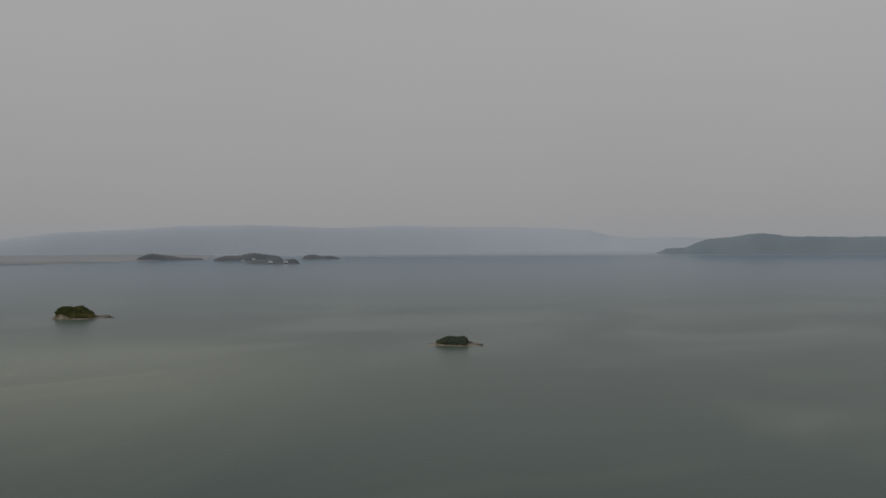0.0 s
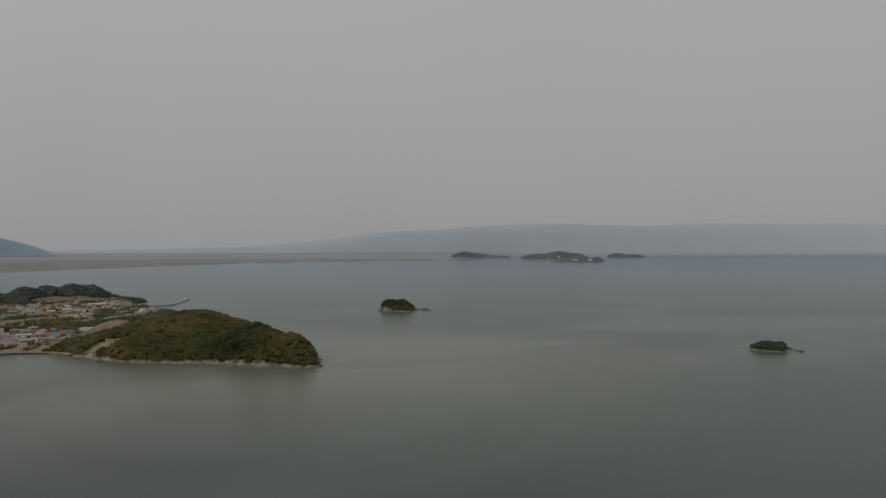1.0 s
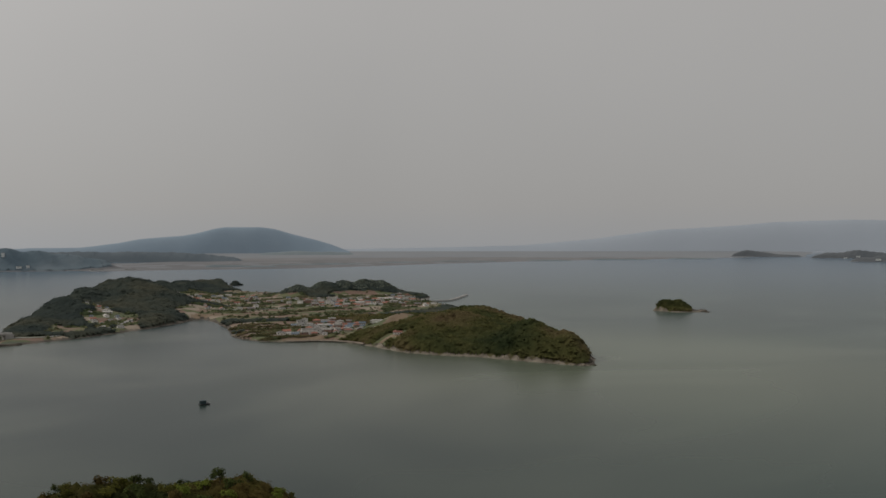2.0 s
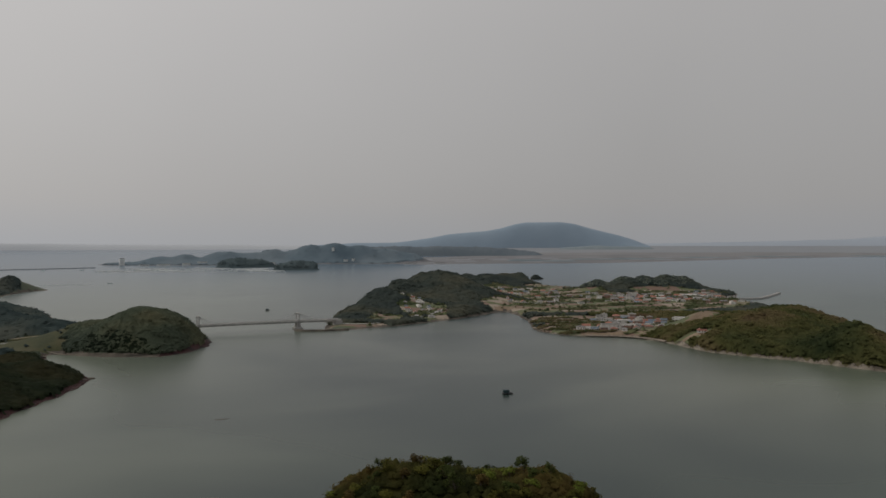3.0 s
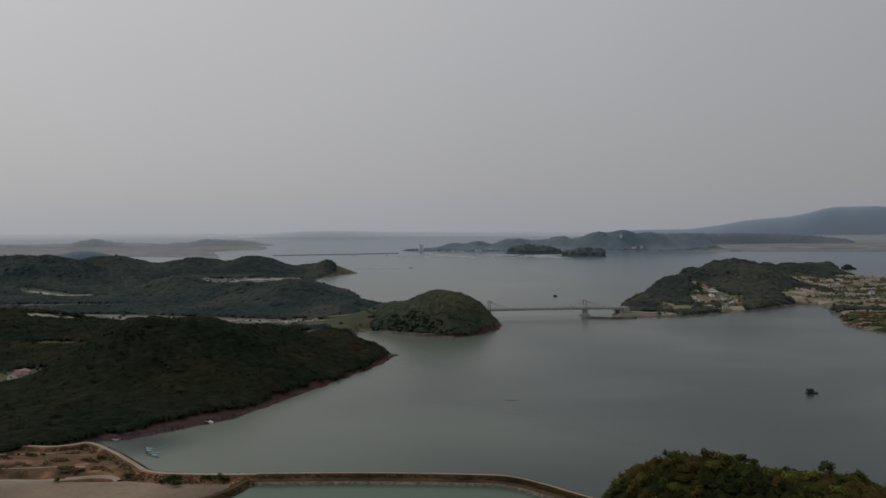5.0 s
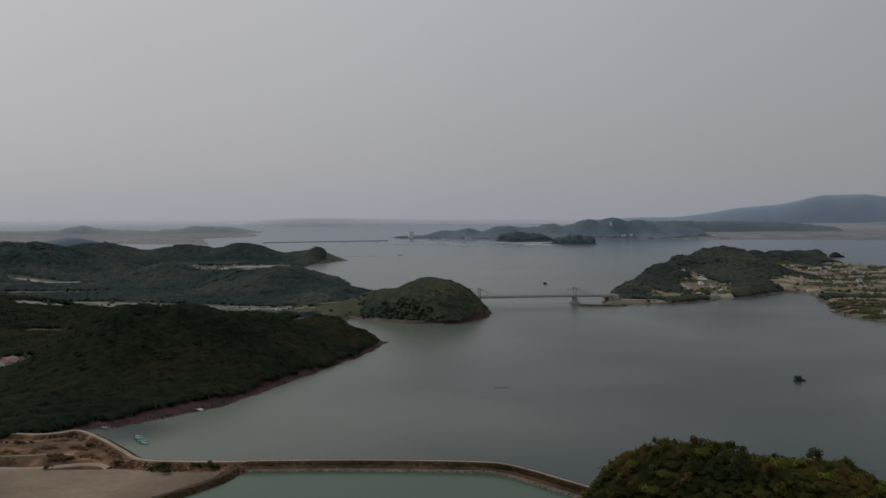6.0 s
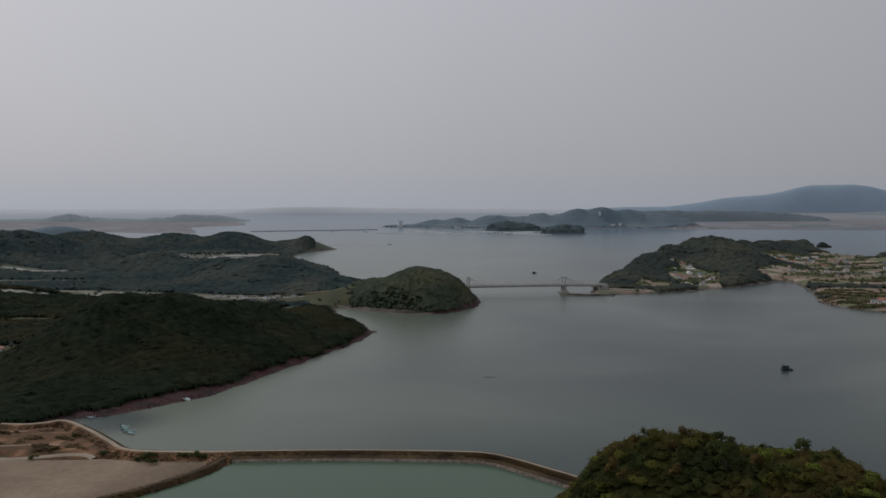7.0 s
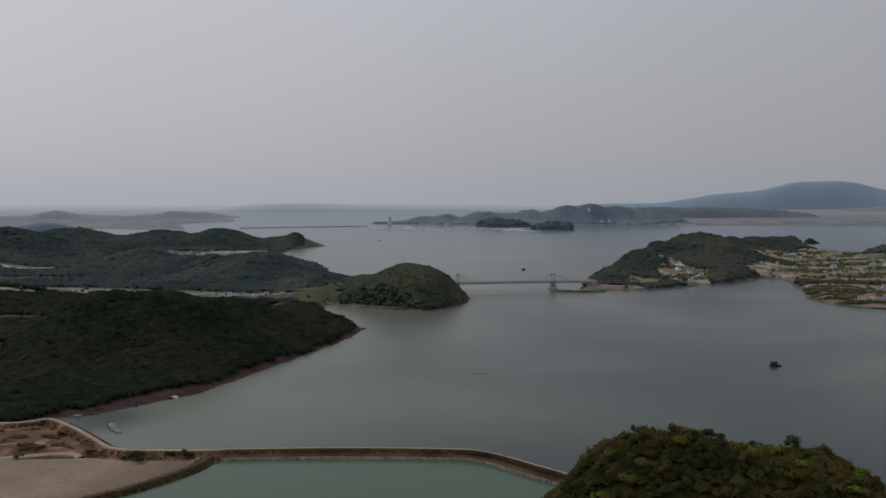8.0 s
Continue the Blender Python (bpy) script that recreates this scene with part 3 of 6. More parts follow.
def sweep(name, line, profile, mats, index, closed_profile=False):
    """A bank drawn along a line; profile: (sideways to the right, height), one material index a strip."""
    p = np.array(line, float)
    tang = np.gradient(p[:, :2], axis=0)
    tang /= np.linalg.norm(tang, axis=1)[:, None]
    side = np.stack([tang[:, 1], -tang[:, 0]], 1)
    prof = np.array(profile, float)
    m = len(prof)
    verts = np.concatenate([p[:, None, :2] + side[:, None] * prof[None, :, :1], np.broadcast_to(prof[None, :, 1:], (len(p), m, 1)) + (p[:, None, 2:] if p.shape[1] > 2 else 0)], -1)
    faces, idx = [], []
    for i in range(len(p) - 1):
        for j in range(m - 1):
            a = i * m + j
            faces.append((a, a + m, a + m + 1, a + 1))
            idx.append(index[j])
    return new(name, mesh_of(name, verts.reshape(-1, 3), faces, mats, idx, smooth=False))


def spots(rng, n, near, cx, cy, rx, ry, turn=0.0, taken=None):
    """Up to n places in an oval, no two nearer than near."""
    got, taken = [], taken if taken is not None else []
    for _ in range(n * 40):
        if len(got) >= n:
            break
        r, a = math.sqrt(rng.uniform()), rng.uniform(0, 2 * math.pi)
        u, v = r * math.cos(a) * rx, r * math.sin(a) * ry
        c, s = math.cos(radians(turn)), math.sin(radians(turn))
        p = (cx + c * u - s * v, cy + s * u + c * v)
        if all((p[0] - q[0]) ** 2 + (p[1] - q[1]) ** 2 > near * near for q in taken):
            got.append(p), taken.append(p)
    return got


# ---- sea: one sheet to the horizon ----
def make_sea():
    rings = np.concatenate([np.linspace(0, 400, 9)[1:], np.geomspace(450, EDGE, 20), FAR_[14::13]])
    seg = 160
    a = np.arange(seg) * 2 * np.pi / seg
    v = np.concatenate([[[0, 0, 0]], np.stack([np.outer(rings, np.sin(a)), np.outer(rings, np.cos(a)), np.zeros((len(rings), seg))], -1).reshape(-1, 3)])
    v = draw_in(v)
    tris = np.stack([np.zeros(seg, int), 1 + np.arange(seg), 1 + (np.arange(seg) + 1) % seg], 1)[:, ::-1]
    quads = []
    for i in range(len(rings) - 1):
        b = 1 + i * seg
        j, k = np.arange(seg), (np.arange(seg) + 1) % seg
        quads.append(np.stack([b + j, b + seg + j, b + seg + k, b + k], 1))
    quads = np.concatenate(quads)[:, ::-1]
    both = np.concatenate([tris, quads[:, [0, 1, 2]], quads[:, [0, 2, 3]]])
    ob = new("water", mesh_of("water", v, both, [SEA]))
    return tagged(ob, "grey-green wind-ruffled sea reaching to a hazy horizon", "sea", kind="structure")


make_sea()

# ---- far distance ----
def ridge(name, knots, ref, r0, r1, mat, label, seed=0, lumpy=5.0):
    """Far high ground: tops (degrees clockwise from +y, height at the distance ref) along an arc, falling to the sheet on both sides."""
    k_ = (r0 + r1) / 2 / ref
    a = np.arange(knots[0][0], knots[-1][0], 0.05)
    top = np.interp(a, [k[0] for k in knots], [EYE + (k[1] - EYE) * k_ for k in knots])
    soft = np.convolve(np.pad(top, 6, mode="edge"), np.hanning(15)[1:-1] / np.hanning(15).sum(), "valid")
    top = soft + lumpy * ripple(a * 80, a * 31, 260, seed)
    r = np.linspace(r0, r1, 13)
    t = np.linspace(0, 1, 13)
    hump = np.sin(np.pi * np.clip(t, 0, 1)) ** 0.9
    ends = np.clip(np.minimum(a - a[0], a[-1] - a) / 0.8, 0, 1)
    z0 = sheet_z(r)
    rise = np.maximum(top[None] - z0[6], 0) * ends[None]
    z = z0[:, None] - 4 + (rise + lumpy * ends[None] * (ripple(a[None] * 80, r[:, None], 150, seed + 2) + 0.6 * ripple(a[None] * 80, r[:, None], 45, seed + 3))) * hump[:, None]
    az_ = np.radians(a)[None]
    v = np.stack([r[:, None] * np.sin(az_), r[:, None] * np.cos(az_), z], -1).reshape(-1, 3)
    n = len(a)
    i = (np.arange(12)[:, None] * n + np.arange(n - 1)[None]).ravel()
    ob = new(name, mesh_of(name, v, np.stack([i, i + 1, i + n + 1, i + n], 1), [mat]))
    return tagged(ob, label, "hills", kind="structure")


# low end up to 27 degrees is added to veil the flats' rim as haze
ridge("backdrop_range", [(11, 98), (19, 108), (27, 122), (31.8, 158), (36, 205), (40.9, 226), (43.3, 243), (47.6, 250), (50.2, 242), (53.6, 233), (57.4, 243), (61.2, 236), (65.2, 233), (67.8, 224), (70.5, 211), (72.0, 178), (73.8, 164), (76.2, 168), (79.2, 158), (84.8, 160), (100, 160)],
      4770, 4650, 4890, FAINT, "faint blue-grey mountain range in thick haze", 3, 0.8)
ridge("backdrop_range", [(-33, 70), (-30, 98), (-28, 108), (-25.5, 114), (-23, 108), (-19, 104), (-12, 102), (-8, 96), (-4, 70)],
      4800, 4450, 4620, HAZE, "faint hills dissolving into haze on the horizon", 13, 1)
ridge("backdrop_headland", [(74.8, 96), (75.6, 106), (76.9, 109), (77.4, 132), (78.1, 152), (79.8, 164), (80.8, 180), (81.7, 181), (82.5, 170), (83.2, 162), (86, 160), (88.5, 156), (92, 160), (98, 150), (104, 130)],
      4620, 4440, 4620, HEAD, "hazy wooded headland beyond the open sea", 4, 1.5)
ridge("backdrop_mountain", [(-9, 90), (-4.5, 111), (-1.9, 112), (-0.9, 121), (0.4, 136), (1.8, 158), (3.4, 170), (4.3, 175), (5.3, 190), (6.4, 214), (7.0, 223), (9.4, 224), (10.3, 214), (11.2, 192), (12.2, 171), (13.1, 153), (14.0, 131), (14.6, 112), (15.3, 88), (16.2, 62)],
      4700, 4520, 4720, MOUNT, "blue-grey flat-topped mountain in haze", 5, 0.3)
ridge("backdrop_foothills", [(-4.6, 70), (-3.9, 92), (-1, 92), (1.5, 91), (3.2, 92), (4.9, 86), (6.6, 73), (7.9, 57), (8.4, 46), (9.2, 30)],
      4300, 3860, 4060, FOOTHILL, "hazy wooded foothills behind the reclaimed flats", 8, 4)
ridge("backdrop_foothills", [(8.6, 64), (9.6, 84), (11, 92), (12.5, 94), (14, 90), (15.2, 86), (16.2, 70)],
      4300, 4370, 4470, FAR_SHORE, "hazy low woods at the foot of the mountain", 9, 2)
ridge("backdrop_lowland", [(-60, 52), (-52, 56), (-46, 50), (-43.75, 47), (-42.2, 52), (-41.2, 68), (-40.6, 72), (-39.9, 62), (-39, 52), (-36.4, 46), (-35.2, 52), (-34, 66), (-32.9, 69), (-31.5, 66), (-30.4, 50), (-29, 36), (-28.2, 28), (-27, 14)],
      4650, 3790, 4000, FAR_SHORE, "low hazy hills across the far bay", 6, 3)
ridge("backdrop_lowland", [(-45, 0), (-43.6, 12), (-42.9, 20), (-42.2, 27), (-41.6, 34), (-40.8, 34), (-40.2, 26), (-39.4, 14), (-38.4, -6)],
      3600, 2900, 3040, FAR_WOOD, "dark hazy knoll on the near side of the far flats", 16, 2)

TIDE = Land([(-3900, 2500), (-2480, 2500), (-2290, 2620), (-2370, 2900), (-2010, 2850), (-1870, 2860), (-2120, 3250), (-2400, 3650), (-2500, 3950), (-2480, 4260), (-2700, 4700), (-3174, 5300), (-4200, 5600), (-5000, 4000)],
            [], 0.02, 3.0, 200, 2, 21)
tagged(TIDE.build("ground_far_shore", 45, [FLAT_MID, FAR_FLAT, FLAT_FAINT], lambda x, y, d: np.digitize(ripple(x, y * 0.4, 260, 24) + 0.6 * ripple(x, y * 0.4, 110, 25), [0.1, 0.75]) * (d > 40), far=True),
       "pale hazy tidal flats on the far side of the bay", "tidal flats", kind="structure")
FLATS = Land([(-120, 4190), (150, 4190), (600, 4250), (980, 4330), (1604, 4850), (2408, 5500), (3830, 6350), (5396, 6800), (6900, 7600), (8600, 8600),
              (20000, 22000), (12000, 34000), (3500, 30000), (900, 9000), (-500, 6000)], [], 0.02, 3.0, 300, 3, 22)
# haze on the flats: paler material bands with distance
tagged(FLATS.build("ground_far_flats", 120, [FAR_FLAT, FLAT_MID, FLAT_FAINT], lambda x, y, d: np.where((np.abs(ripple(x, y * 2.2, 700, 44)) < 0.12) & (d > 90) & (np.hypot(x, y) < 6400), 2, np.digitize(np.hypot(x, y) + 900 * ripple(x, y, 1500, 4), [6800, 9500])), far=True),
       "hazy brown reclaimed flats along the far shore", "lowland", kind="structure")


def along(az_deg, dist, width, depth, n=12):
    """An oval outline, broadside to the view, at an azimuth and distance."""
    a = radians(az_deg)
    c = np.array([math.sin(a), math.cos(a)]) * dist
    right, ahead = np.array([math.cos(a), -math.sin(a)]), np.array([math.sin(a), math.cos(a)])
    t = np.arange(n) * 2 * np.pi / n
    wob = 1 + 0.12 * np.sin(3 * t + az_deg)
    return [tuple(c + right * width / 2 * math.cos(q) * k + ahead * depth / 2 * math.sin(q) * k) for q, k in zip(t, wob)], c, right, ahead


def isle(name, az_deg, dist, width, depth, humps, mat, label, step, far=True, shore_mat=None, seed=0, ramp=30.0, shore=4.0):
    line, c, right, ahead = along(az_deg, dist, width, depth)
    hills = [(*(c + right * off * width), h, w * width * (1.5 if far else 1.0), depth * 0.36, -az_deg) for off, h, w in humps]
    land = Land(line, hills, 0.1, 2.0, ramp, 1.0, seed, lump=1.0 if far else 0.0)
    mats = [mat, shore_mat or mat]
    ob = land.build(name, step, mats, lambda x, y, d: (d < shore).astype(int), far=far)
    return land, tagged(ob, label, "island")


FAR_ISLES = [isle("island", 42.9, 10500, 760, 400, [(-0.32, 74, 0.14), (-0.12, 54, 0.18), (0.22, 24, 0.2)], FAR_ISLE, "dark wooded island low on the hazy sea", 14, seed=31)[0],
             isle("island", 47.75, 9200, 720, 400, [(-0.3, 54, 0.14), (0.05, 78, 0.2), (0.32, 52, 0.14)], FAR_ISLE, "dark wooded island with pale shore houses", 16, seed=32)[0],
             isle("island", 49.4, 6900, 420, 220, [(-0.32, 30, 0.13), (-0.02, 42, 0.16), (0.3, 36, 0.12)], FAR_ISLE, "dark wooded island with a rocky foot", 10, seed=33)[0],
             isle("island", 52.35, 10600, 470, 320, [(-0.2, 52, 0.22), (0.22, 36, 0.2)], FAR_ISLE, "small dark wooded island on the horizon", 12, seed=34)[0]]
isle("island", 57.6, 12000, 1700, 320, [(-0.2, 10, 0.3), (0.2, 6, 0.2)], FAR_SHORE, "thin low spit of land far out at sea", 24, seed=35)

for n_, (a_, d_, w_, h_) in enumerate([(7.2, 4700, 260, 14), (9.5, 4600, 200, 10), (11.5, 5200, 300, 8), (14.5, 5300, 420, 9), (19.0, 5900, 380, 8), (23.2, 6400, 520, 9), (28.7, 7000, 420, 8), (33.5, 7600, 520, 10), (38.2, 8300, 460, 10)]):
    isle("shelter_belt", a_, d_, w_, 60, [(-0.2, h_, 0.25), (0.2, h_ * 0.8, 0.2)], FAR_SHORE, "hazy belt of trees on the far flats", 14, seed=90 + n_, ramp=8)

# wooded shore across the sound, with its buildings
ACROSS = Land([(-1570, 4130), (-1300, 4080), (-1000, 4060), (-700, 4150), (-443, 4250), (-200, 4230), (0, 4330), (90, 4460), (60, 4640), (-150, 4800), (-400, 4850), (-1200, 4750), (-1600, 4400)],
              [(-1330, 4300, 30, 90, 100, 0), (-1215, 4330, 42, 80, 100, 0), (-1060, 4378, 50, 90, 110, 0), (-990, 4390, 50, 80, 110, 0), (-900, 4410, 46, 90, 120, 0), (-790, 4437, 66, 100, 120, 0), (-660, 4460, 62, 110, 120, 0), (-590, 4470, 84, 90, 120, 0),
               (-470, 4478, 97, 120, 130, 0), (-330, 4500, 84, 120, 110, 0), (-190, 4520, 66, 130, 100, 0), (-60, 4540, 40, 90, 80, 0)], 0.05, 4, 120, 0.6, 41, lump=0.9)
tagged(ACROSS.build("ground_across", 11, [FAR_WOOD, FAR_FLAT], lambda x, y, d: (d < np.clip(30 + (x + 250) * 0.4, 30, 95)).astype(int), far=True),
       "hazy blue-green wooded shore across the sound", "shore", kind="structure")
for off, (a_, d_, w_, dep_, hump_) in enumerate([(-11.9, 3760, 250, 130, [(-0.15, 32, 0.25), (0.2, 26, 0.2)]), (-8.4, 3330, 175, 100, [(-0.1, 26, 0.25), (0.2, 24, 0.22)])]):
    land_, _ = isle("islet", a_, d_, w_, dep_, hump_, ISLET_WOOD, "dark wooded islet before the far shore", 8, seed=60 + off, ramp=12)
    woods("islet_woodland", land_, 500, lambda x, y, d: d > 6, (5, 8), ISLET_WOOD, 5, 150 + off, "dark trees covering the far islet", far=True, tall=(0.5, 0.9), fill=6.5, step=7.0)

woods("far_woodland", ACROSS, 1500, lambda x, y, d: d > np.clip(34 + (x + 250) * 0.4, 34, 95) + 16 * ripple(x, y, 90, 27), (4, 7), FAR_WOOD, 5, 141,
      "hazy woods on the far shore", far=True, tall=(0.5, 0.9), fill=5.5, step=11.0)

# ---- the bay's land ----
# wooded hills, valley and saddle on the west side
WEST = Land([(-282, 322), (-272, 331), (-264, 344), (-255, 365), (-246, 388), (-244, 431), (-242, 483), (-241, 531), (-240, 580), (-249, 630), (-290, 684), (-327, 733), (-338, 772), (-300, 757), (-262, 750), (-230, 755), (-215, 795),
             (-216, 855), (-250, 930), (-330, 975), (-430, 1030), (-560, 1250), (-745, 1490), (-806, 1623), (-840, 1790), (-828, 1870), (-924, 1960), (-1250, 2150), (-1700, 2300), (-2300, 1900),
             (-2100, 900), (-1300, 300), (-600, 160), (-330, 260)],
            [(-342, 490, 38, 60, 68, 25), (-374, 462, 33, 34, 52, 30), (-324, 558, 24, 44, 60, 8), (-286, 622, 9, 26, 40, 10), (-392, 440, 14, 24, 32, 0)
            ] + [  # the cape, the valley sides and the inland hills
             (-269, 820, 35, 49, 60, -25), (-250, 865, 14, 30, 50, 0), (-322, 838, 20, 56, 45, 0), (-400, 900, 14, 60, 40, 0),
             (-530, 985, 33, 75, 55, -60), (-452, 952, 15, 60, 35, -60), (-640, 1040, 24, 110, 50, -20), (-780, 1090, 28, 100, 60, -30),
             (-1040, 1745, 38, 90, 90, 30), (-900, 1800, 21, 76, 60, 60), (-866, 1785, 28, 30, 62, 0), (-1180, 1720, 34, 110, 80, 30), (-1370, 1640, 40, 130, 90, 30),
             (-1130, 1190, 53, 130, 100, 40), (-1300, 1300, 51, 160, 120, 30), (-1000, 1280, 30, 90, 70, 30),
             (-720, 700, 14, 90, 60, 30), (-640, 640, 10, 60, 60, 30)],
            0.16, 2.2, 30, 1.0, 1)


def oval(x, y, cx, cy, rx, ry, turn=0.0):
    c, s = math.cos(radians(turn)), math.sin(radians(turn))
    return ((c * (x - cx) + s * (y - cy)) / rx) ** 2 + ((-s * (x - cx) + c * (y - cy)) / ry) ** 2 < 1


def shore_hill(x, y):
    """The steep wooded hill above the red shore."""
    return (np.hypot(x + 330, y - 520) < 260) & (x > -432 + 0.2 * (y - 420))


def west_open(x, y):
    """Open ground among the woods: valley road, fields, hamlets."""
    w = 14 * ripple(x, y, 70, 8)
    return (oval(x, y, -520, 800 + 0.4 * w, 190, 34, -4) | oval(x, y, -650, 785, 85, 50) | oval(x, y, -398, 815 + w, 58, 40, 0) | oval(x, y, -352, 772, 24, 18)
            | oval(x, y, -915, 1475 + w, 150, 100, 60) | oval(x, y, -1030, 1470 + w, 95, 75, 30) | oval(x, y, -965, 1050, 110, 26, -12) | oval(x, y, -850, 1310, 46, 13, 50) | oval(x, y, -872, 1405, 52 + w, 140, 30) | oval(x, y, -548, 592, 34, 12, 20)
            | oval(x, y, -446, 446, 30, 34, 20) | oval(x, y, -690, 640, 60, 18, 20) | oval(x, y, -668, 712, 36, 14, 20) | oval(x, y, -604, 770, 44, 18, 12) | oval(x, y, -860, 900, 120, 30, 20))


def west_cover(x, y, d):
    red = (y < 690) | ((x > -235) & (y < 860))
    return np.where(d < np.where(red, 13 + 12 * np.exp(-((y - 374) / 26) ** 2), 5), np.where(red, 1, 2), np.where(oval(x, y, -598, 790, 44, 22, 40) & ~oval(x, y, -598, 790, 24, 9, 40) | oval(x, y, -668, 712, 30, 9, 20) | oval(x, y, -470, 812, 74, 6, 10) | oval(x, y, -546, 582, 28, 6, 24) | oval(x, y, -960, 1046, 86, 12, -14) | oval(x, y, -878, 1500, 80, 44, 58) & (ripple(x, y, 40, 41) > -0.2) | oval(x, y, -985, 1420, 46, 16, 30) | oval(x, y, -850, 1310, 40, 10, 50) | oval(x, y, -872, 1405, 48, 135, 30) & (ripple(x, y, 48, 47) > 0.15), 6, np.where(west_open(x, y), np.where((x > -440) | (y < 760), 3, 4), np.where(shore_hill(x, y) & (y < 780), 0, 5))))


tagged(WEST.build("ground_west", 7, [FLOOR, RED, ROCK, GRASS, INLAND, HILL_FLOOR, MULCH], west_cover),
       "wooded coastal hills with a red rock shore and a valley road", "coast", kind="structure")

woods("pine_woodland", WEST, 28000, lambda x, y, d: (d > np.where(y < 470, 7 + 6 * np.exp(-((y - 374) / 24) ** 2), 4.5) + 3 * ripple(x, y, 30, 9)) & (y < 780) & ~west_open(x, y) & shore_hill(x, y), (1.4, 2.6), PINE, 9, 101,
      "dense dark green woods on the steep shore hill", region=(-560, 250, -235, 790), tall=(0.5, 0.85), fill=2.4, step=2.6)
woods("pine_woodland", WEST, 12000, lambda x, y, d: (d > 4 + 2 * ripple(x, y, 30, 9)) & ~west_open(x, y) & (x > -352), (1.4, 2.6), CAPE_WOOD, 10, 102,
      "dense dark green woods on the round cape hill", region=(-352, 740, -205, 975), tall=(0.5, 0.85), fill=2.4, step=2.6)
# darker pine colour for these nearer woods, the hazed LEFT_WOOD beyond
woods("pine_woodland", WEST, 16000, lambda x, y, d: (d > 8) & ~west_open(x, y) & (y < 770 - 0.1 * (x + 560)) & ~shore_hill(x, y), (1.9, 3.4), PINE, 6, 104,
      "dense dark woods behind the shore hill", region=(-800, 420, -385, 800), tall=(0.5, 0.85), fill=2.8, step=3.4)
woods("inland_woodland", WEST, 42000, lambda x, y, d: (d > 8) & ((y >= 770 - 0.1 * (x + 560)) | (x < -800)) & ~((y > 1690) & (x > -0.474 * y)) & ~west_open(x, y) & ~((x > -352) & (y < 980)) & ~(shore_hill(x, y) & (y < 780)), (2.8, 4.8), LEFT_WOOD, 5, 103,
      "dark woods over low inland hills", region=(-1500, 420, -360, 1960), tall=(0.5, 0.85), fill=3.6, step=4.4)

# the village peninsula on the east side
EAST = Land([(383, 617), (348, 655), (317, 702), (288, 730), (264, 764), (243, 845), (216, 886), (160, 904), (132, 962), (136, 1090), (122, 1226), (74, 1155), (31, 1092), (-32, 1020), (-62, 996), (-98, 970),
             (-114, 990), (-118, 1060), (-117, 1190), (-70, 1420), (20, 1700), (110, 2100), (180, 2340), (240, 2390), (290, 2320), (288, 2200), (296, 1980), (390, 1860), (490, 1865), (600, 1800), (622, 1640), (545, 1490),
             (552, 1380), (520, 1180), (500, 1000), (478, 850), (432, 712)],
            [(346, 835, 25, 75, 90, -20), (378, 722, 24, 38, 66, -20), (391, 664, 19, 22, 32, 0), (410, 930, 24, 60, 90, -10), (300, 880, 10, 60, 50, 0)
            ] + [  # hills behind the village
             (30, 1480, 46, 85, 170, 10), (-55, 1290, 26, 50, 110, 15), (-85, 1150, 10, 30, 60, 0), (-40, 1410, 34, 36, 60, 10), (95, 1950, 24, 60, 160, 15), (165, 2150, 16, 60, 120, 25), (225, 2290, 13, 44, 60, 30), (264, 2262, 16, 24, 60, 8),
             (40, 1200, 9, 60, 60, 0), (362, 1722, 19, 34, 34, 0), (425, 1752, 24, 36, 36, 0), (470, 1765, 25, 36, 36, 0), (520, 1772, 27, 40, 36, 0), (560, 1775, 22, 30, 32, 0), (330, 950, 19, 36, 40, 0), (420, 1420, 4, 120, 120, 0)],
            0.2, 3.0, 24, 0.7, 2, lump=1.5)

SITES = [  # house clusters: centre, reach, count, turn
    (226, 942, 48, 30, 26, -8), (258, 1030, 46, 66, 32, -8), (385, 1430, 84, 110, 78, -10), (250, 1560, 92, 120, 30, -4), (515, 1505, 46, 60, 30, -14), (545, 1640, 40, 50, 9, -14), (500, 1340, 44, 40, 9, -14),
    (190, 1330, 70, 60, 9, 0), (125, 1452, 26, 30, 5, 0), (215, 1720, 60, 60, 8, 0), (282, 985, 26, 20, 4, -20), (268, 814, 14, 8, 3, -20), (300, 905, 16, 12, 2, -20)]


HAMLET = spots(np.random.RandomState(5), 22, 11, -2, 1195, 25, 122, 6)


def tree_belt(x, y):
    return oval(x, y, 362, 1722, 36, 28) | oval(x, y, 488, 1770, 108, 36, 4)


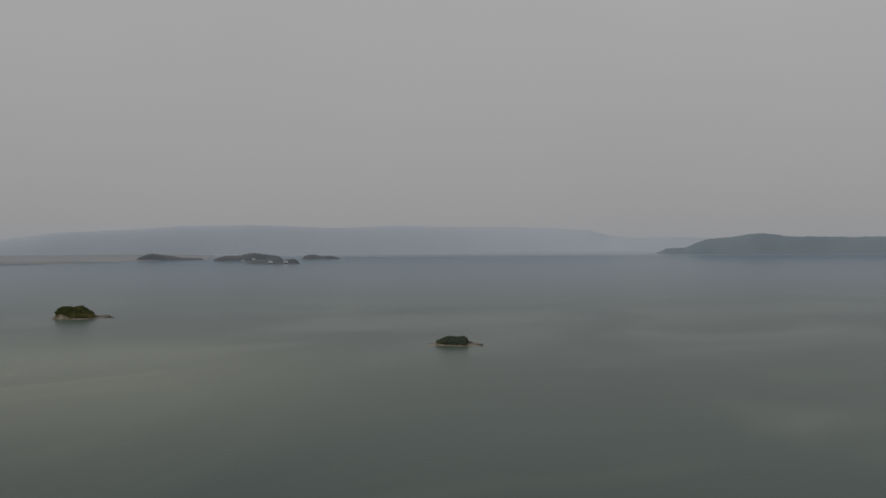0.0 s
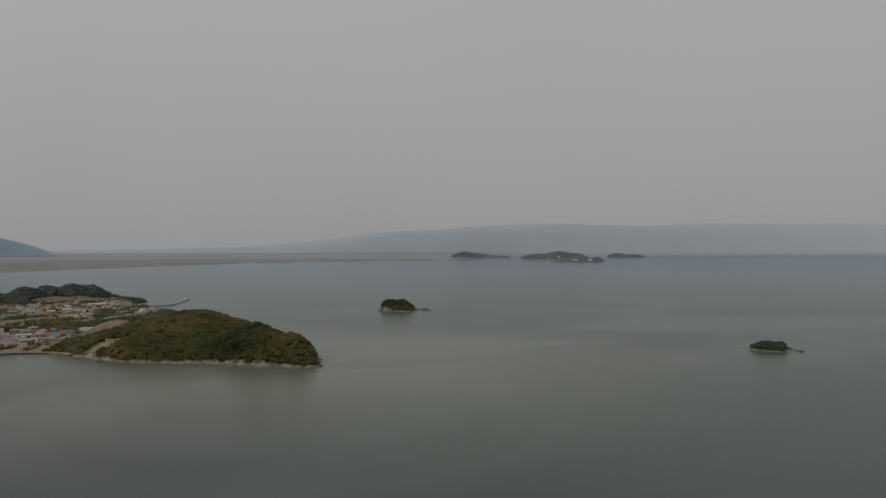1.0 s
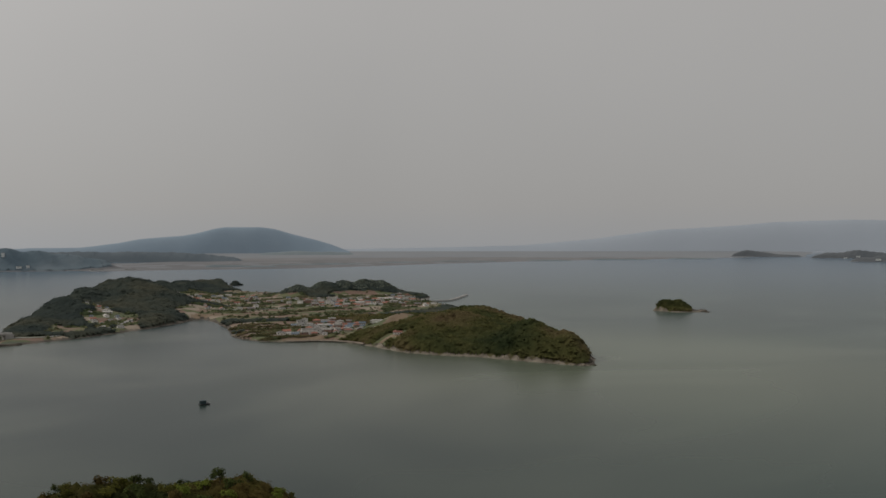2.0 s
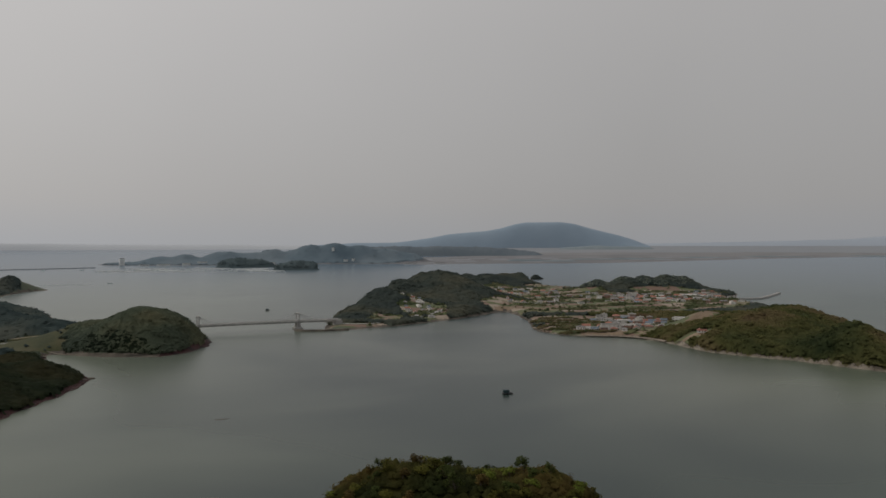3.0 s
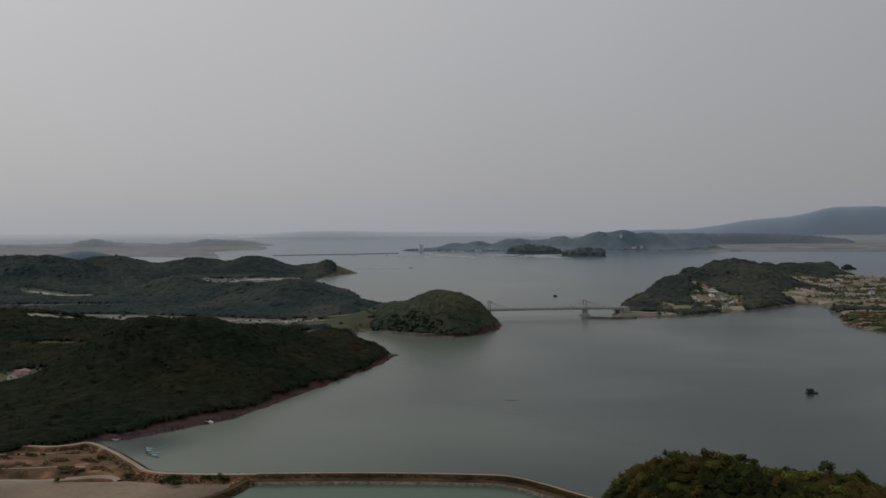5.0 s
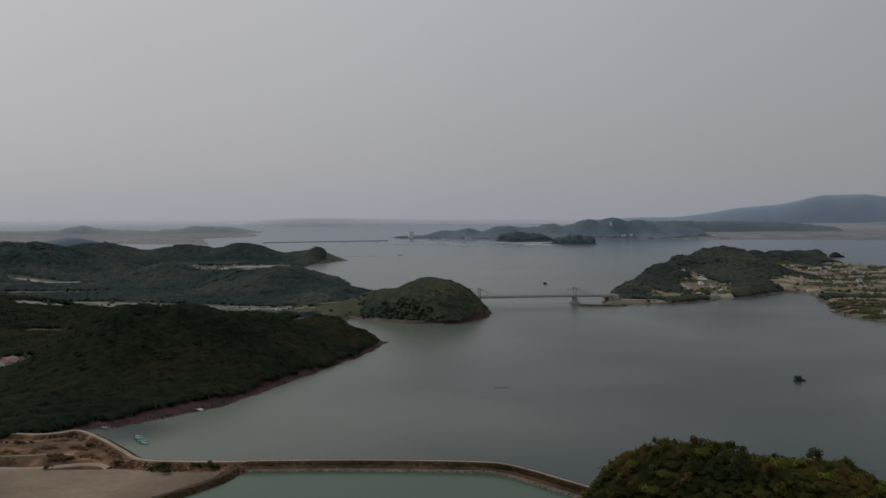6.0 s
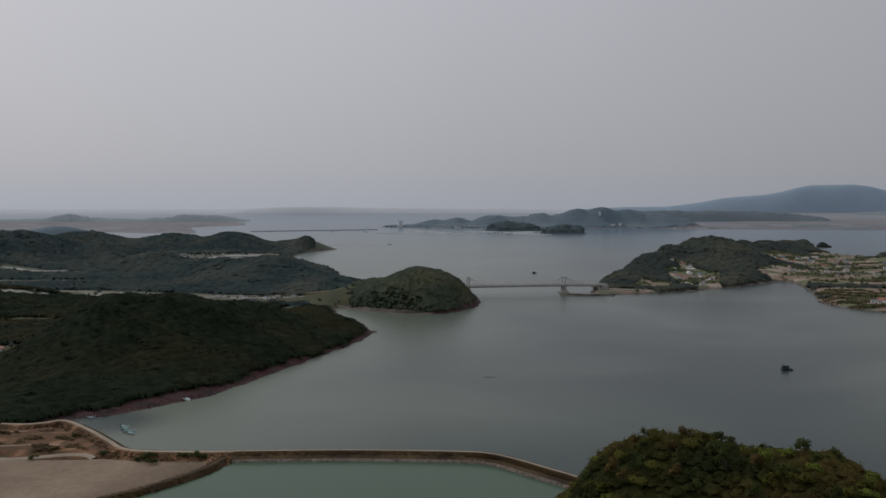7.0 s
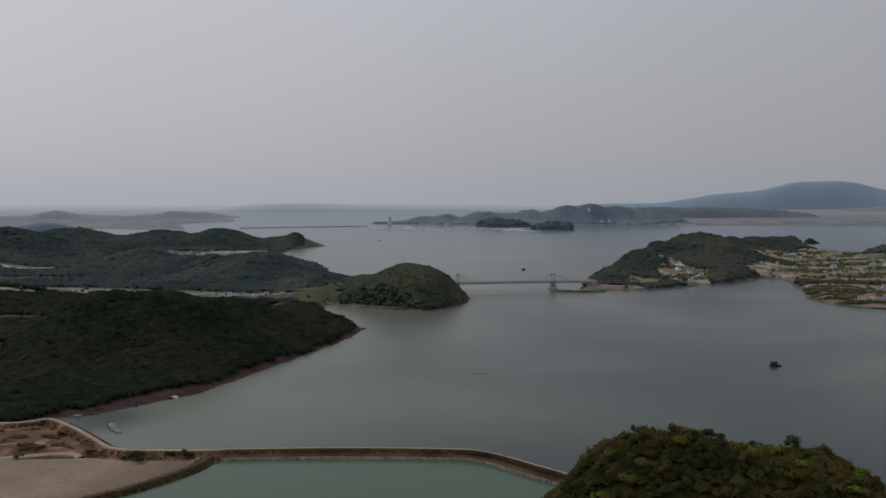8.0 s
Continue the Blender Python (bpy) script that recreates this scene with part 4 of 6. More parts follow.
def east_open(x, y):
    w = 10 * ripple(x, y, 50, 12)
    out_ = (oval(x, y, 300, 1290, 215, 130 + w, 10) | oval(x, y, 235, 955 + w, 100, 78) | oval(x, y, 400, 1450, 190, 190) | oval(x, y, 235, 1600, 150, 230, 10) | oval(x, y, 500, 1620, 100, 70)
            | oval(x, y, 322, 948, 46, 17, 48) | oval(x, y, 500, 1695, 85, 38, 5) | oval(x, y, 200, 1200, 90, 60) | oval(x, y, 268, 813, 15, 9, -40) | oval(x, y, 300, 900, 20, 14) | oval(x, y, 168, 948, 46, 46) | oval(x, y, 195, 1050, 72, 75) | oval(x, y, 300, 1900, 70, 110)
            | oval(x, y, -48 + w, 1085 + w, 22, 48, 5) | oval(x, y, -82, 1008, 42, 20, 12) | oval(x, y, 10 + 0.5 * w, 1180, 26, 90, 8) | oval(x, y, 118 + w, 1540, 20, 90, 8) | oval(x, y, 176 + w, 1800, 24, 90, 10))
    for hx, hy in HAMLET:
        out_ = out_ | oval(x, y, hx, hy - 8, 11, 20)
    for cx, cy, rx, ry, _, turn in SITES:
        out_ = out_ | oval(x, y, cx, cy, rx + 6, ry + 6, turn)
    return out_ & ~tree_belt(x, y)


tagged(EAST.build("ground_east", 6, [HILL_FLOOR, ROCK, FARM, SAND, BROWN_FLOOR, PALE_ROCK], lambda x, y, d: np.where(d < np.where((x > 100) & (y < 1000), 3.5, 6), np.where((x > 100) & (y < 1000), 5, 1), np.where(oval(x, y, 322, 948, 40, 13, 48) | oval(x, y, 190, 1236, 60, 16, 5) | oval(x, y, 183, 1052, 26, 9, 5) | oval(x, y, 204, 906, 44, 11, -18) | oval(x, y, 228, 938, 44, 12, -8) & (ripple(x, y, 16, 43) > -0.3) | oval(x, y, 150, 1240, 46, 12, 5) | oval(x, y, 268, 813, 13, 7, -40) | oval(x, y, 423, 1668, 52, 14, 8), 3, np.where(east_open(x, y), 2, np.where((y < 1160) & (x > 225), 4, 0))))),
       "village peninsula with fields, wooded hills and a pale rock shore", "coast", kind="structure")
woods("olive_woodland", EAST, 17000, lambda x, y, d: (d > 3.5 + 2 * ripple(x, y, 25, 9)) & ~east_open(x, y) & (y < 1160) & (x > 225), (1.5, 3.8), OLIVE, 9, 111,
      "olive and brown autumn woods on the cape hill", region=(220, 615, 530, 1160), tall=(0.5, 0.85), fill=2.4, step=2.6)
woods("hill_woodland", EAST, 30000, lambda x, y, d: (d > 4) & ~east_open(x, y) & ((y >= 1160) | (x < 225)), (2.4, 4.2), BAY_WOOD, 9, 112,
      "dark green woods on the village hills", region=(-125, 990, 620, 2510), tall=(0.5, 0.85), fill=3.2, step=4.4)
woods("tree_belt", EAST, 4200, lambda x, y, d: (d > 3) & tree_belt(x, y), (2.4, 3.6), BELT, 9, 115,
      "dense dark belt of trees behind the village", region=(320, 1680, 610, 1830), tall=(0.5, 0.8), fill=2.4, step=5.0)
woods("hedgerow", EAST, 26000, lambda x, y, d: (d > 8) & east_open(x, y) & (ripple(x, y, 82, 15) > 0.34), (1.6, 3.2), GARDEN, 8, 113,
      "garden trees and hedges between village fields", region=(-80, 890, 620, 1880), tall=(0.6, 1.0), fill=1.6, step=4.0)
woods("field_trees", EAST, 2600, lambda x, y, d: (d > 8) & east_open(x, y) & (ripple(x, y, 62, 15) < 0.1), (1.0, 2.2), GARDEN, 8, 116,
      "single trees and bushes about the village fields", region=(-80, 890, 620, 1980))
woods("hedgerow", WEST, 6000, lambda x, y, d: (d > 8) & west_open(x, y) & (ripple(x, y, 40, 16) > 0.3), (1.2, 2.6), LEFT_WOOD, 6, 114,
      "scrub and hedges along the valley fields", region=(-1200, 420, -340, 1700))

tip_, _ = isle("islet", 7.78, 2372, 38, 30, [(-0.05, 8, 0.3)], ROCK, "small wooded islet off the village peninsula", 3, far=False, shore_mat=ROCK, seed=83, ramp=9)
woods("islet_woodland", tip_, 300, lambda x, y, d: d > 2, (2.2, 3.6), BAY_WOOD, 8, 143, "dark trees covering the small islet", tall=(0.5, 0.8), fill=2.6, step=3.0)

# two islets in the open bay
for (a_, d_, w_, dep_, hump_, n_), s_ in zip([(37.5, 1385, 80, 46, [(-0.30, 15, 0.2), (-0.05, 14, 0.22), (0.4, 2.0, 0.1)], 900), (61.75, 888, 55, 30, [(-0.12, 6, 0.22), (0.1, 4.5, 0.2)], 420)], (81, 82)):
    land_, _ = isle("islet", a_, d_, w_, dep_, hump_, ROCK, "small rocky islet with a pale shore and a wooded top", 2, far=False, shore_mat=PALE_ROCK, seed=s_, ramp=9, shore=5.5)
    c_ = np.array([math.sin(radians(a_)), math.cos(radians(a_))]) * d_
    right_ = np.array([math.cos(radians(a_)), -math.sin(radians(a_))])
    woods("islet_woodland", land_, n_ * 2, lambda x, y, d: (d > 3) & (np.abs((x - c_[0]) * right_[0] + (y - c_[1]) * right_[1] + w_ * (0.12 if s_ == 81 else 0.08)) < w_ * (0.33 if s_ == 81 else 0.28)), (1.6, 2.8), CAPE_WOOD if s_ == 82 else OLIVE, 10, s_ + 40, "dense green trees covering the islet", tall=(0.5, 0.8), fill=2.2, step=2.5)

# ---- foreground: mound, dikes, pond and silt flat ----
MOUND = Land([(-38, 205), (-43, 240), (-46, 272), (-38, 296), (-8, 298), (34, 290), (80, 268), (104, 225), (106, 150), (80, 90), (10, 70), (-26, 100), (-36, 160)],
             [(0, 203, 42, 36, 50, 0), (30, 200, 38, 26, 46, 0), (50, 196, 22, 30, 44, 0), (-22, 214, 20, 17, 60, 0)], 0.2, 2.5, 16, 0.8, 5)
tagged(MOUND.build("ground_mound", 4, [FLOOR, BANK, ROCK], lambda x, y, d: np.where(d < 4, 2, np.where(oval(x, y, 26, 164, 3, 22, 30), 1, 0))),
       "steep wooded mound beside the pond dike", "hill", kind="structure")

ROAD = [(-420, 312), (-340, 296), (-292, 300), (-280, 306), (-274, 312), (-253, 302), (-235, 291), (-217, 281), (-196, 284), (-174, 291), (-148, 300), (-122, 308), (-87, 316.5), (-75, 317), (-63, 312), (-51, 305), (-36, 296), (-15, 280)]
line_ = rounded(ROAD, 6, closed=False)
cut_ = int(np.argmin(np.hypot(line_[:, 0] + 174, line_[:, 1] - 291)))
tagged(sweep("dike", line_[:cut_ + 1], [(-8, -1.0), (-4.6, 1.0), (-2.2, 2.8), (-1.5, 3.0), (0.5, 3.0), (1.4, 2.8), (4.5, 1.6), (9.5, 0.4)], [DIKE_GRASS, TRACK, BANK], [0, 0, 0, 1, 2, 2, 2]),
       "earth dike with a pale concrete track along the shore", "dike", kind="structure")
tagged(sweep("dike", line_[cut_:], [(-8, -1.0), (-4.6, 1.0), (-2.2, 2.8), (-1.7, 3.0), (-0.5, 3.0), (0.1, 2.8), (3.6, 1.9), (5.0, 1.3), (6.6, -0.4)], [DIKE_GRASS, TRACK, RIPRAP], [0, 0, 0, 1, 0, 0, 0, 2]),
       "sea dike with a pale track and a stone-faced pond side", "dike", kind="structure")
INNER = rounded([(-176, 288, 0), (-176, 271, 0), (-182, 251, 0), (-191, 233, 0), (-205, 205, 0), (-225, 165, 0)], 6, closed=False)
tagged(sweep("dike", INNER, [(-5.0, -0.6), (-1.0, 2.0), (0.8, 2.0), (4.6, -0.6)], [DIKE_GRASS, GRASS], [0, 0, 0]), "brown earth bank between pond and silt flat", "dike", kind="structure")


def patch(name, outline, z, mat, label, category, step=4.0, seed=0, wave=0.3):
    land_p = Land(outline, [], 0.3, wave, 10, 0.0, seed, z)
    land_p.rough = 0.35
    return tagged(land_p.build(name, step, [mat], lambda x, y, d: np.zeros(len(x), int)), label, category, kind="structure")


pond_line = rounded([(-172, 288), (-148, 297), (-122, 305), (-87, 313), (-62, 308), (-40, 294), (-20, 270), (-30, 120), (-160, 110), (-215, 165), (-186, 236)], 4)
bm = bmesh.new()
bm.faces.new([bm.verts.new((x, y, 0.35)) for x, y in pond_line])
bmesh.ops.triangulate(bm, faces=bm.faces[:])
pond = part("water_pond", bm, POND)
tagged(pond, "still green pond water held behind the dike", "pond", kind="structure")
if pond.data.polygons[0].normal.z < 0:
    pond.data.flip_normals()
patch("ground_silt", [(-178, 285), (-215, 276), (-260, 262), (-420, 215), (-420, 120), (-225, 130), (-195, 228)], 0.5, SAND, "pale bare silt flat beside the pond", "silt flat", 4, 91, 0.6)
patch("ground_bank", [(-205, 277), (-225, 286), (-250, 298), (-276, 308), (-330, 296), (-420, 300), (-440, 225), (-330, 250), (-262, 270), (-232, 277)], 0.9, BANK, "brown rough ground behind the dike", "bank", 4, 92, 0.9)
tagged(sweep("berm", rounded([(-300, 250, 0.6), (-272, 258, 0.7), (-256, 263, 0.8), (-247, 268.5, 0.9), (-239, 274, 0.9), (-231, 275.5, 0.9), (-226, 273.5, 0.6)], 6, closed=False), [(-3.4, -0.6), (-1.6, 0.1), (-0.6, 0.55), (0.6, 0.5), (1.8, 0.0), (3.4, -0.6)], [BANK, TRACK], [0, 0, 1, 1, 0]),
       "pale low ridge of dried silt on the flat", "berm", kind="structure")


for pts_ in ([(-300, 262), (-268, 275), (-263, 278.5), (-257, 277)], [(-258, 277.5), (-254, 281), (-250, 282)], [(-310, 284), (-286, 292), (-279, 296)]):
    tagged(sweep("berm", rounded([(*q_, 1.75) for q_ in pts_], 6, closed=False), [(-1.7, -0.4), (-0.5, 0.25), (0.4, 0.22), (1.7, -0.4)], [TRACK, BANK], [1, 0, 1]),
           "low streak of pale dried silt on rough ground", "berm", kind="structure")


def tufts():
    """Dry grass and weeds along the dike slopes and the rough ground."""
    rng = np.random.RandomState(61)
    xs, ys, zs = [], [], []

    def beside(line, offs, zo, n):
        p = np.array(line)[:, :2]
        i = rng.randint(0, len(p) - 1, n)
        t = rng.rand(n)[:, None]
        way_ = p[i + 1] - p[i]
        side = np.stack([way_[:, 1], -way_[:, 0]], 1) / np.maximum(np.linalg.norm(way_, axis=1), 1e-6)[:, None]
        o = rng.uniform(0, 1, n)
        q = p[i] + way_ * t + side * (offs[0] + (offs[1] - offs[0]) * o)[:, None]
        xs.append(q[:, 0]), ys.append(q[:, 1]), zs.append(zo[0] + (zo[1] - zo[0]) * o)

    beside(line_[:cut_ + 1], (1.6, 4.4), (2.6, 1.6), 900)
    beside(line_[:cut_ + 1], (4.6, 9.2), (1.5, 0.4), 1400)
    beside(line_[:cut_ + 1], (-4.4, -2.4), (1.1, 2.6), 1300)
    beside(line_[cut_:], (0.3, 3.0), (2.7, 2.2), 1600)
    beside(line_[cut_:], (-4.4, -2.4), (1.1, 2.6), 1300)
    beside(INNER, (-4.0, -1.2), (0.1, 1.8), 600)
    beside(INNER, (0.9, 4.0), (1.9, 0.1), 600)
    return np.concatenate(xs), np.concatenate(ys), np.concatenate(zs)


rng_ = np.random.RandomState(71)
wall_ = line_[cut_:][:, :2]
pick_ = rng_.randint(0, len(wall_) - 1, 1500)
along_ = wall_[pick_ + 1] - wall_[pick_]
side_ = np.stack([along_[:, 1], -along_[:, 0]], 1) / np.linalg.norm(along_, axis=1)[:, None]
down_ = rng_.uniform(0, 1, 1500)
foot_ = wall_[pick_] + along_ * rng_.rand(1500, 1) + side_ * (4.9 + 1.6 * down_)[:, None]
stones("riprap", foot_[:, 0], foot_[:, 1], 1.35 - 1.5 * down_, (0.22, 0.48), RIPRAP, 72, "pale rough stones facing the pond side of the dike")
shore_stones("shore_boulders", WEST, 60000, (-345, 320, -205, 880), (-1.5, 6), (0.2, 0.6), RED, 73, "dark red boulders along the wooded shore")
shore_stones("shore_boulders", EAST, 60000, (120, 615, 440, 980), (-1.5, 5), (0.3, 1.1), ROCK, 74, "weathered boulders along the cape and village shore")

STRAW = material("dry_grass", [(0.0286, 0.0208, 0.0090), (0.0605, 0.0395, 0.0165), (0.0908, 0.0582, 0.0250), (0.0440, 0.0354, 0.0130)], 0.05, 0.95, 0.5, 0.0, spread=0.25, leaf=0.3)
HEATH = material("coastal_heath", [(0.080, 0.088, 0.038), (0.130, 0.118, 0.058), (0.205, 0.160, 0.095)], 0.05, 0.95, 0.3, 0.0, spread=0.25, leaf=0.4)
crowns("dry_grass", *tufts(), (0.22, 0.5), STRAW, 6, 62, "dry brown grass and weeds along the dike slopes", "grass", tall=(0.22, 0.4))
woods("coastal_scrub", EAST, 7000, lambda x, y, d: (d > 2) & (oval(x, y, 175, 985, 52, 105, 0)) & (np.hypot(x - 224, y - 945) > 34) & (ripple(x, y, 34, 17) > 0.12), (1.0, 2.2), HEATH, 8, 131,
      "brown coastal scrub between the fields and the shore", region=(120, 880, 250, 1100), tall=(0.5, 0.9))
DULL = material("rough_weeds", [(0.060, 0.046, 0.022), (0.105, 0.074, 0.038), (0.165, 0.112, 0.062)], 0.06, 0.95, 0.5, 0.0, spread=0.3, leaf=0.3)
rng_ = np.random.RandomState(64)
weed_ = np.stack([rng_.uniform(-330, -205, 9000), rng_.uniform(262, 312, 9000)], 1)
road_ = line_[:cut_ + 1]
gap_ = np.min(np.hypot(weed_[:, None, 0] - road_[None, :, 0], weed_[:, None, 1] - road_[None, :, 1]), 1)
south_ = np.interp(weed_[:, 0], road_[:, 0], road_[:, 1]) - weed_[:, 1]
weed_ = weed_[(gap_ > 9) & (south_ > 9) & (weed_[:, 1] > 277 + 0.28 * (weed_[:, 0] + 232)) & (ripple(weed_[:, 0], weed_[:, 1] * 2.2, 26, 31) > 0.3)]
crowns("weeds", weed_[:, 0], weed_[:, 1], np.full(len(weed_), 1.7), (0.4, 1.1), DULL, 7, 65, "patches of dry weeds on the rough ground", "weeds", tall=(0.25, 0.5))
SCRUB = material("mound_scrub", [(0.0260, 0.0353, 0.0112), (0.0613, 0.0594, 0.0167), (0.1096, 0.0817, 0.0260), (0.1041, 0.1263, 0.0298)], 0.028, 0.9, 0.25, 0.0, spread=0.25, leaf=0.5)
woods("undergrowth", MOUND, 9500, lambda x, y, d: (d > 4) & (y > 120) & ~oval(x, y, 26, 162, 2.4, 18, 30), (1.3, 2.2), SCRUB, 18, 121, "dense olive undergrowth between the trees of the mound", leaf=0.48, tall=(0.7, 1.0), fill=0.6, step=2.0)


# ---- trees of the mound ----
def leaf_crown(rng, width, tall, count, leaf):
    """A crown of many small bent leaf sprays round a few limbs' ends."""
    heads = [np.array([0, 0, tall * 0.72])] + [np.r_[rng.normal(0, width * 0.30, 2), rng.uniform(0.42, 0.9) * tall] for _ in range(7)]
    verts, faces = [], []
    for i in range(count):
        h = heads[rng.randint(len(heads))]
        d = rng.normal(0, 1, 3)
        d /= np.linalg.norm(d)
        c = h + d * rng.uniform(0.55, 1.0) * np.array([width * 0.30, width * 0.30, tall * 0.20])
        n = d + rng.normal(0, 0.3, 3) + np.array([0, 0, 0.4])
        n /= np.linalg.norm(n)
        u = np.cross(n, [0.3, 0.2, 1.0])
        u /= np.linalg.norm(u)
        w = np.cross(n, u)
        s = leaf * rng.uniform(0.6, 1.3)
        b = len(verts)
        verts += [c - u * s - n * s * 0.3, c - w * s * 0.8, c + u * s - n * s * 0.3, c + w * s * 0.9]
        faces += [(b, b + 1, b + 3), (b + 1, b + 2, b + 3)]
    return np.array(verts), faces, heads


def make_tree(name, seed, width, tall, mat, label, category="tree"):
    rng = np.random.RandomState(seed)
    v, f, heads = leaf_crown(rng, width, tall, 320, width * 0.075)
    root = new(name)
    root.empty_display_size = 0.5
    limbs = [rod(0.16, 0.09, (0, 0, -0.6), (0, 0, tall * 0.55), 7)]
    for h in heads[1:]:
        limbs.append(rod(0.07, 0.03, (0, 0, tall * rng.uniform(0.25, 0.5)), tuple(h), 5))
    part("trunk", joined(*limbs), BARK, root)
    up = v - np.array([0, 0, tall * 0.45])
    up = up / np.maximum(np.linalg.norm(up, axis=1), 1e-6)[:, None] + np.array([0, 0, 0.45])
    up /= np.linalg.norm(up, axis=1)[:, None]
    crown = new("crown", mesh_of("crown", v, f, [mat], normals=up))
    crown.parent = root
    return tagged(root, label, category)


BARK = material("grey_bark", [(0.06, 0.05, 0.04), (0.11, 0.09, 0.07)], 2.0, 0.95, 6.0, 0.5)
LEAVES = [material("dark_leaves", [(0.0462, 0.0616, 0.0176), (0.0814, 0.1012, 0.0286)], 0.3, 0.75, 2.0, 0.2, spread=0.3, piece=0.25, leaf=0.5),
          material("olive_leaves", [(0.0871, 0.0911, 0.0178), (0.1386, 0.1247, 0.0317)], 0.3, 0.75, 2.0, 0.2, spread=0.3, piece=0.25, leaf=0.5),
          material("yellow_green_leaves", [(0.1309, 0.1683, 0.0281), (0.2010, 0.2291, 0.0486)], 0.3, 0.75, 2.0, 0.2, spread=0.3, piece=0.2, leaf=0.5),
          material("brown_leaves", [(0.1155, 0.0858, 0.0286), (0.1650, 0.1155, 0.0374)], 0.3, 0.75, 2.0, 0.2, spread=0.3, piece=0.25, leaf=0.5)]
LEAF_WORDS = ["dark green", "olive green", "yellow-green", "brownish autumn"]


def plant():
    rng = np.random.RandomState(7)
    models = []
    for i in range(8):
        k = (0, 1, 0, 1, 2, 3, 0, 3)[i]
        models.append(make_tree("tree", 200 + i, (4.6, 5.2, 4.0, 5.6, 4.2, 4.8, 5.4, 4.2)[i], (6.2, 5.6, 7.0, 5.2, 4.8, 5.4, 6.4, 6.0)[i], LEAVES[k],
                                LEAF_WORDS[k] + " broadleaf tree in the woods on the mound"))
    first = {}
    for x, y in spots(rng, 290, 3.3, 20, 192, 80, 52):
        i = rng.choice(8, p=[0.06, 0.20, 0.04, 0.22, 0.36, 0.04, 0.04, 0.04] if x < -14 else [0.08, 0.22, 0.08, 0.22, 0.10, 0.12, 0.08, 0.10] if x < 2 else [0.08, 0.16, 0.06, 0.14, 0.48, 0.03, 0.03, 0.02] if x > 22 or y < 160 or (y > 196 and x > 8) else [0.12, 0.14, 0.10, 0.16, 0.06, 0.18, 0.10, 0.14])
        z = float(MOUND.height(np.array([x]), np.array([y]))[0])
        k = rng.uniform(0.5, 0.78)
        m = pose(x, y, z, 0, 0, rng.uniform(0, 360))
        if i not in first:
            first[i] = models[i]
            models[i].matrix_basis = m
            t = models[i]
        else:
            t = copy_thing(models[i], m)
        t.scale = (k, k, k * rng.uniform(0.85, 1.1))
        tagged(t, group="trees on the mound")
    for i in range(8):
        if i not in first:
            models[i].matrix_basis = pose(20 + 3 * i, 250, float(MOUND.height(np.array([20.0 + 3 * i]), np.array([250.0]))[0]))
    bush = make_tree("bush", 301, 3.6, 2.6, LEAVES[0], "dark evergreen bush beside the dike track", "bush")
    places = [(-253, 294, 1.0, 1.0), (-203, 276, 1.0, 1.35), (-206.5, 274.5, 0.9, 0.8), (-191, 281.5, 1.6, 0.9), (-186.5, 283, 1.5, 1.1), (-224, 276, 1.0, 0.9), (-247.5, 264, 0.9, 0.8), (-183, 284, 1.4, 0.7), (-199, 273, 0.9, 0.9)]
    for n, (x, y, z, k) in enumerate(places):
        b = bush if n == 0 else copy_thing(bush, pose(x, y, z, 0, 0, 77 * n))
        if n == 0:
            b.matrix_basis = pose(x, y, z)
        b.scale = (k, k, k)
        tagged(b, group="bushes by the dike")


plant()


# ---- buildings ----
def gable(sx, sy, h, rise, over=0.45, thick=0.22):
    """Walls with gable ends along x, and a roof of two slabs that overhang them."""
    bm = bmesh.new()
    x, y = sx / 2, sy / 2
    prof = [(-y, -0.5), (y, -0.5), (y, h), (0, h + rise), (-y, h)]
    ends = [[bm.verts.new((s * x, a, b)) for a, b in prof] for s in (-1, 1)]
    bm.faces.new(ends[0][::-1]), bm.faces.new(ends[1])
    for i in range(5):
        j = (i + 1) % 5
        bm.faces.new((ends[0][i], ends[0][j], ends[1][j], ends[1][i]))
    bmesh.ops.recalc_face_normals(bm, faces=bm.faces[:])
    roof = bmesh.new()
    drop = rise / y * over
    for s in (-1, 1):
        lo = [(s * (y + over), h - drop + 0.02), (0, h + rise + 0.02)]
        ring = [(lo[0][0], lo[0][1]), (lo[1][0], lo[1][1]), (lo[1][0], lo[1][1] + thick), (lo[0][0], lo[0][1] + thick)]
        a = [roof.verts.new((-x - over, p, q)) for p, q in ring]
        b = [roof.verts.new((x + over, p, q)) for p, q in ring]
        roof.faces.new(a), roof.faces.new(b[::-1])
        for i in range(4):
            j = (i + 1) % 4
            roof.faces.new((a[i], b[i], b[j], a[j]))
    bmesh.ops.recalc_face_normals(roof, faces=roof.faces[:])
    return bm, roof


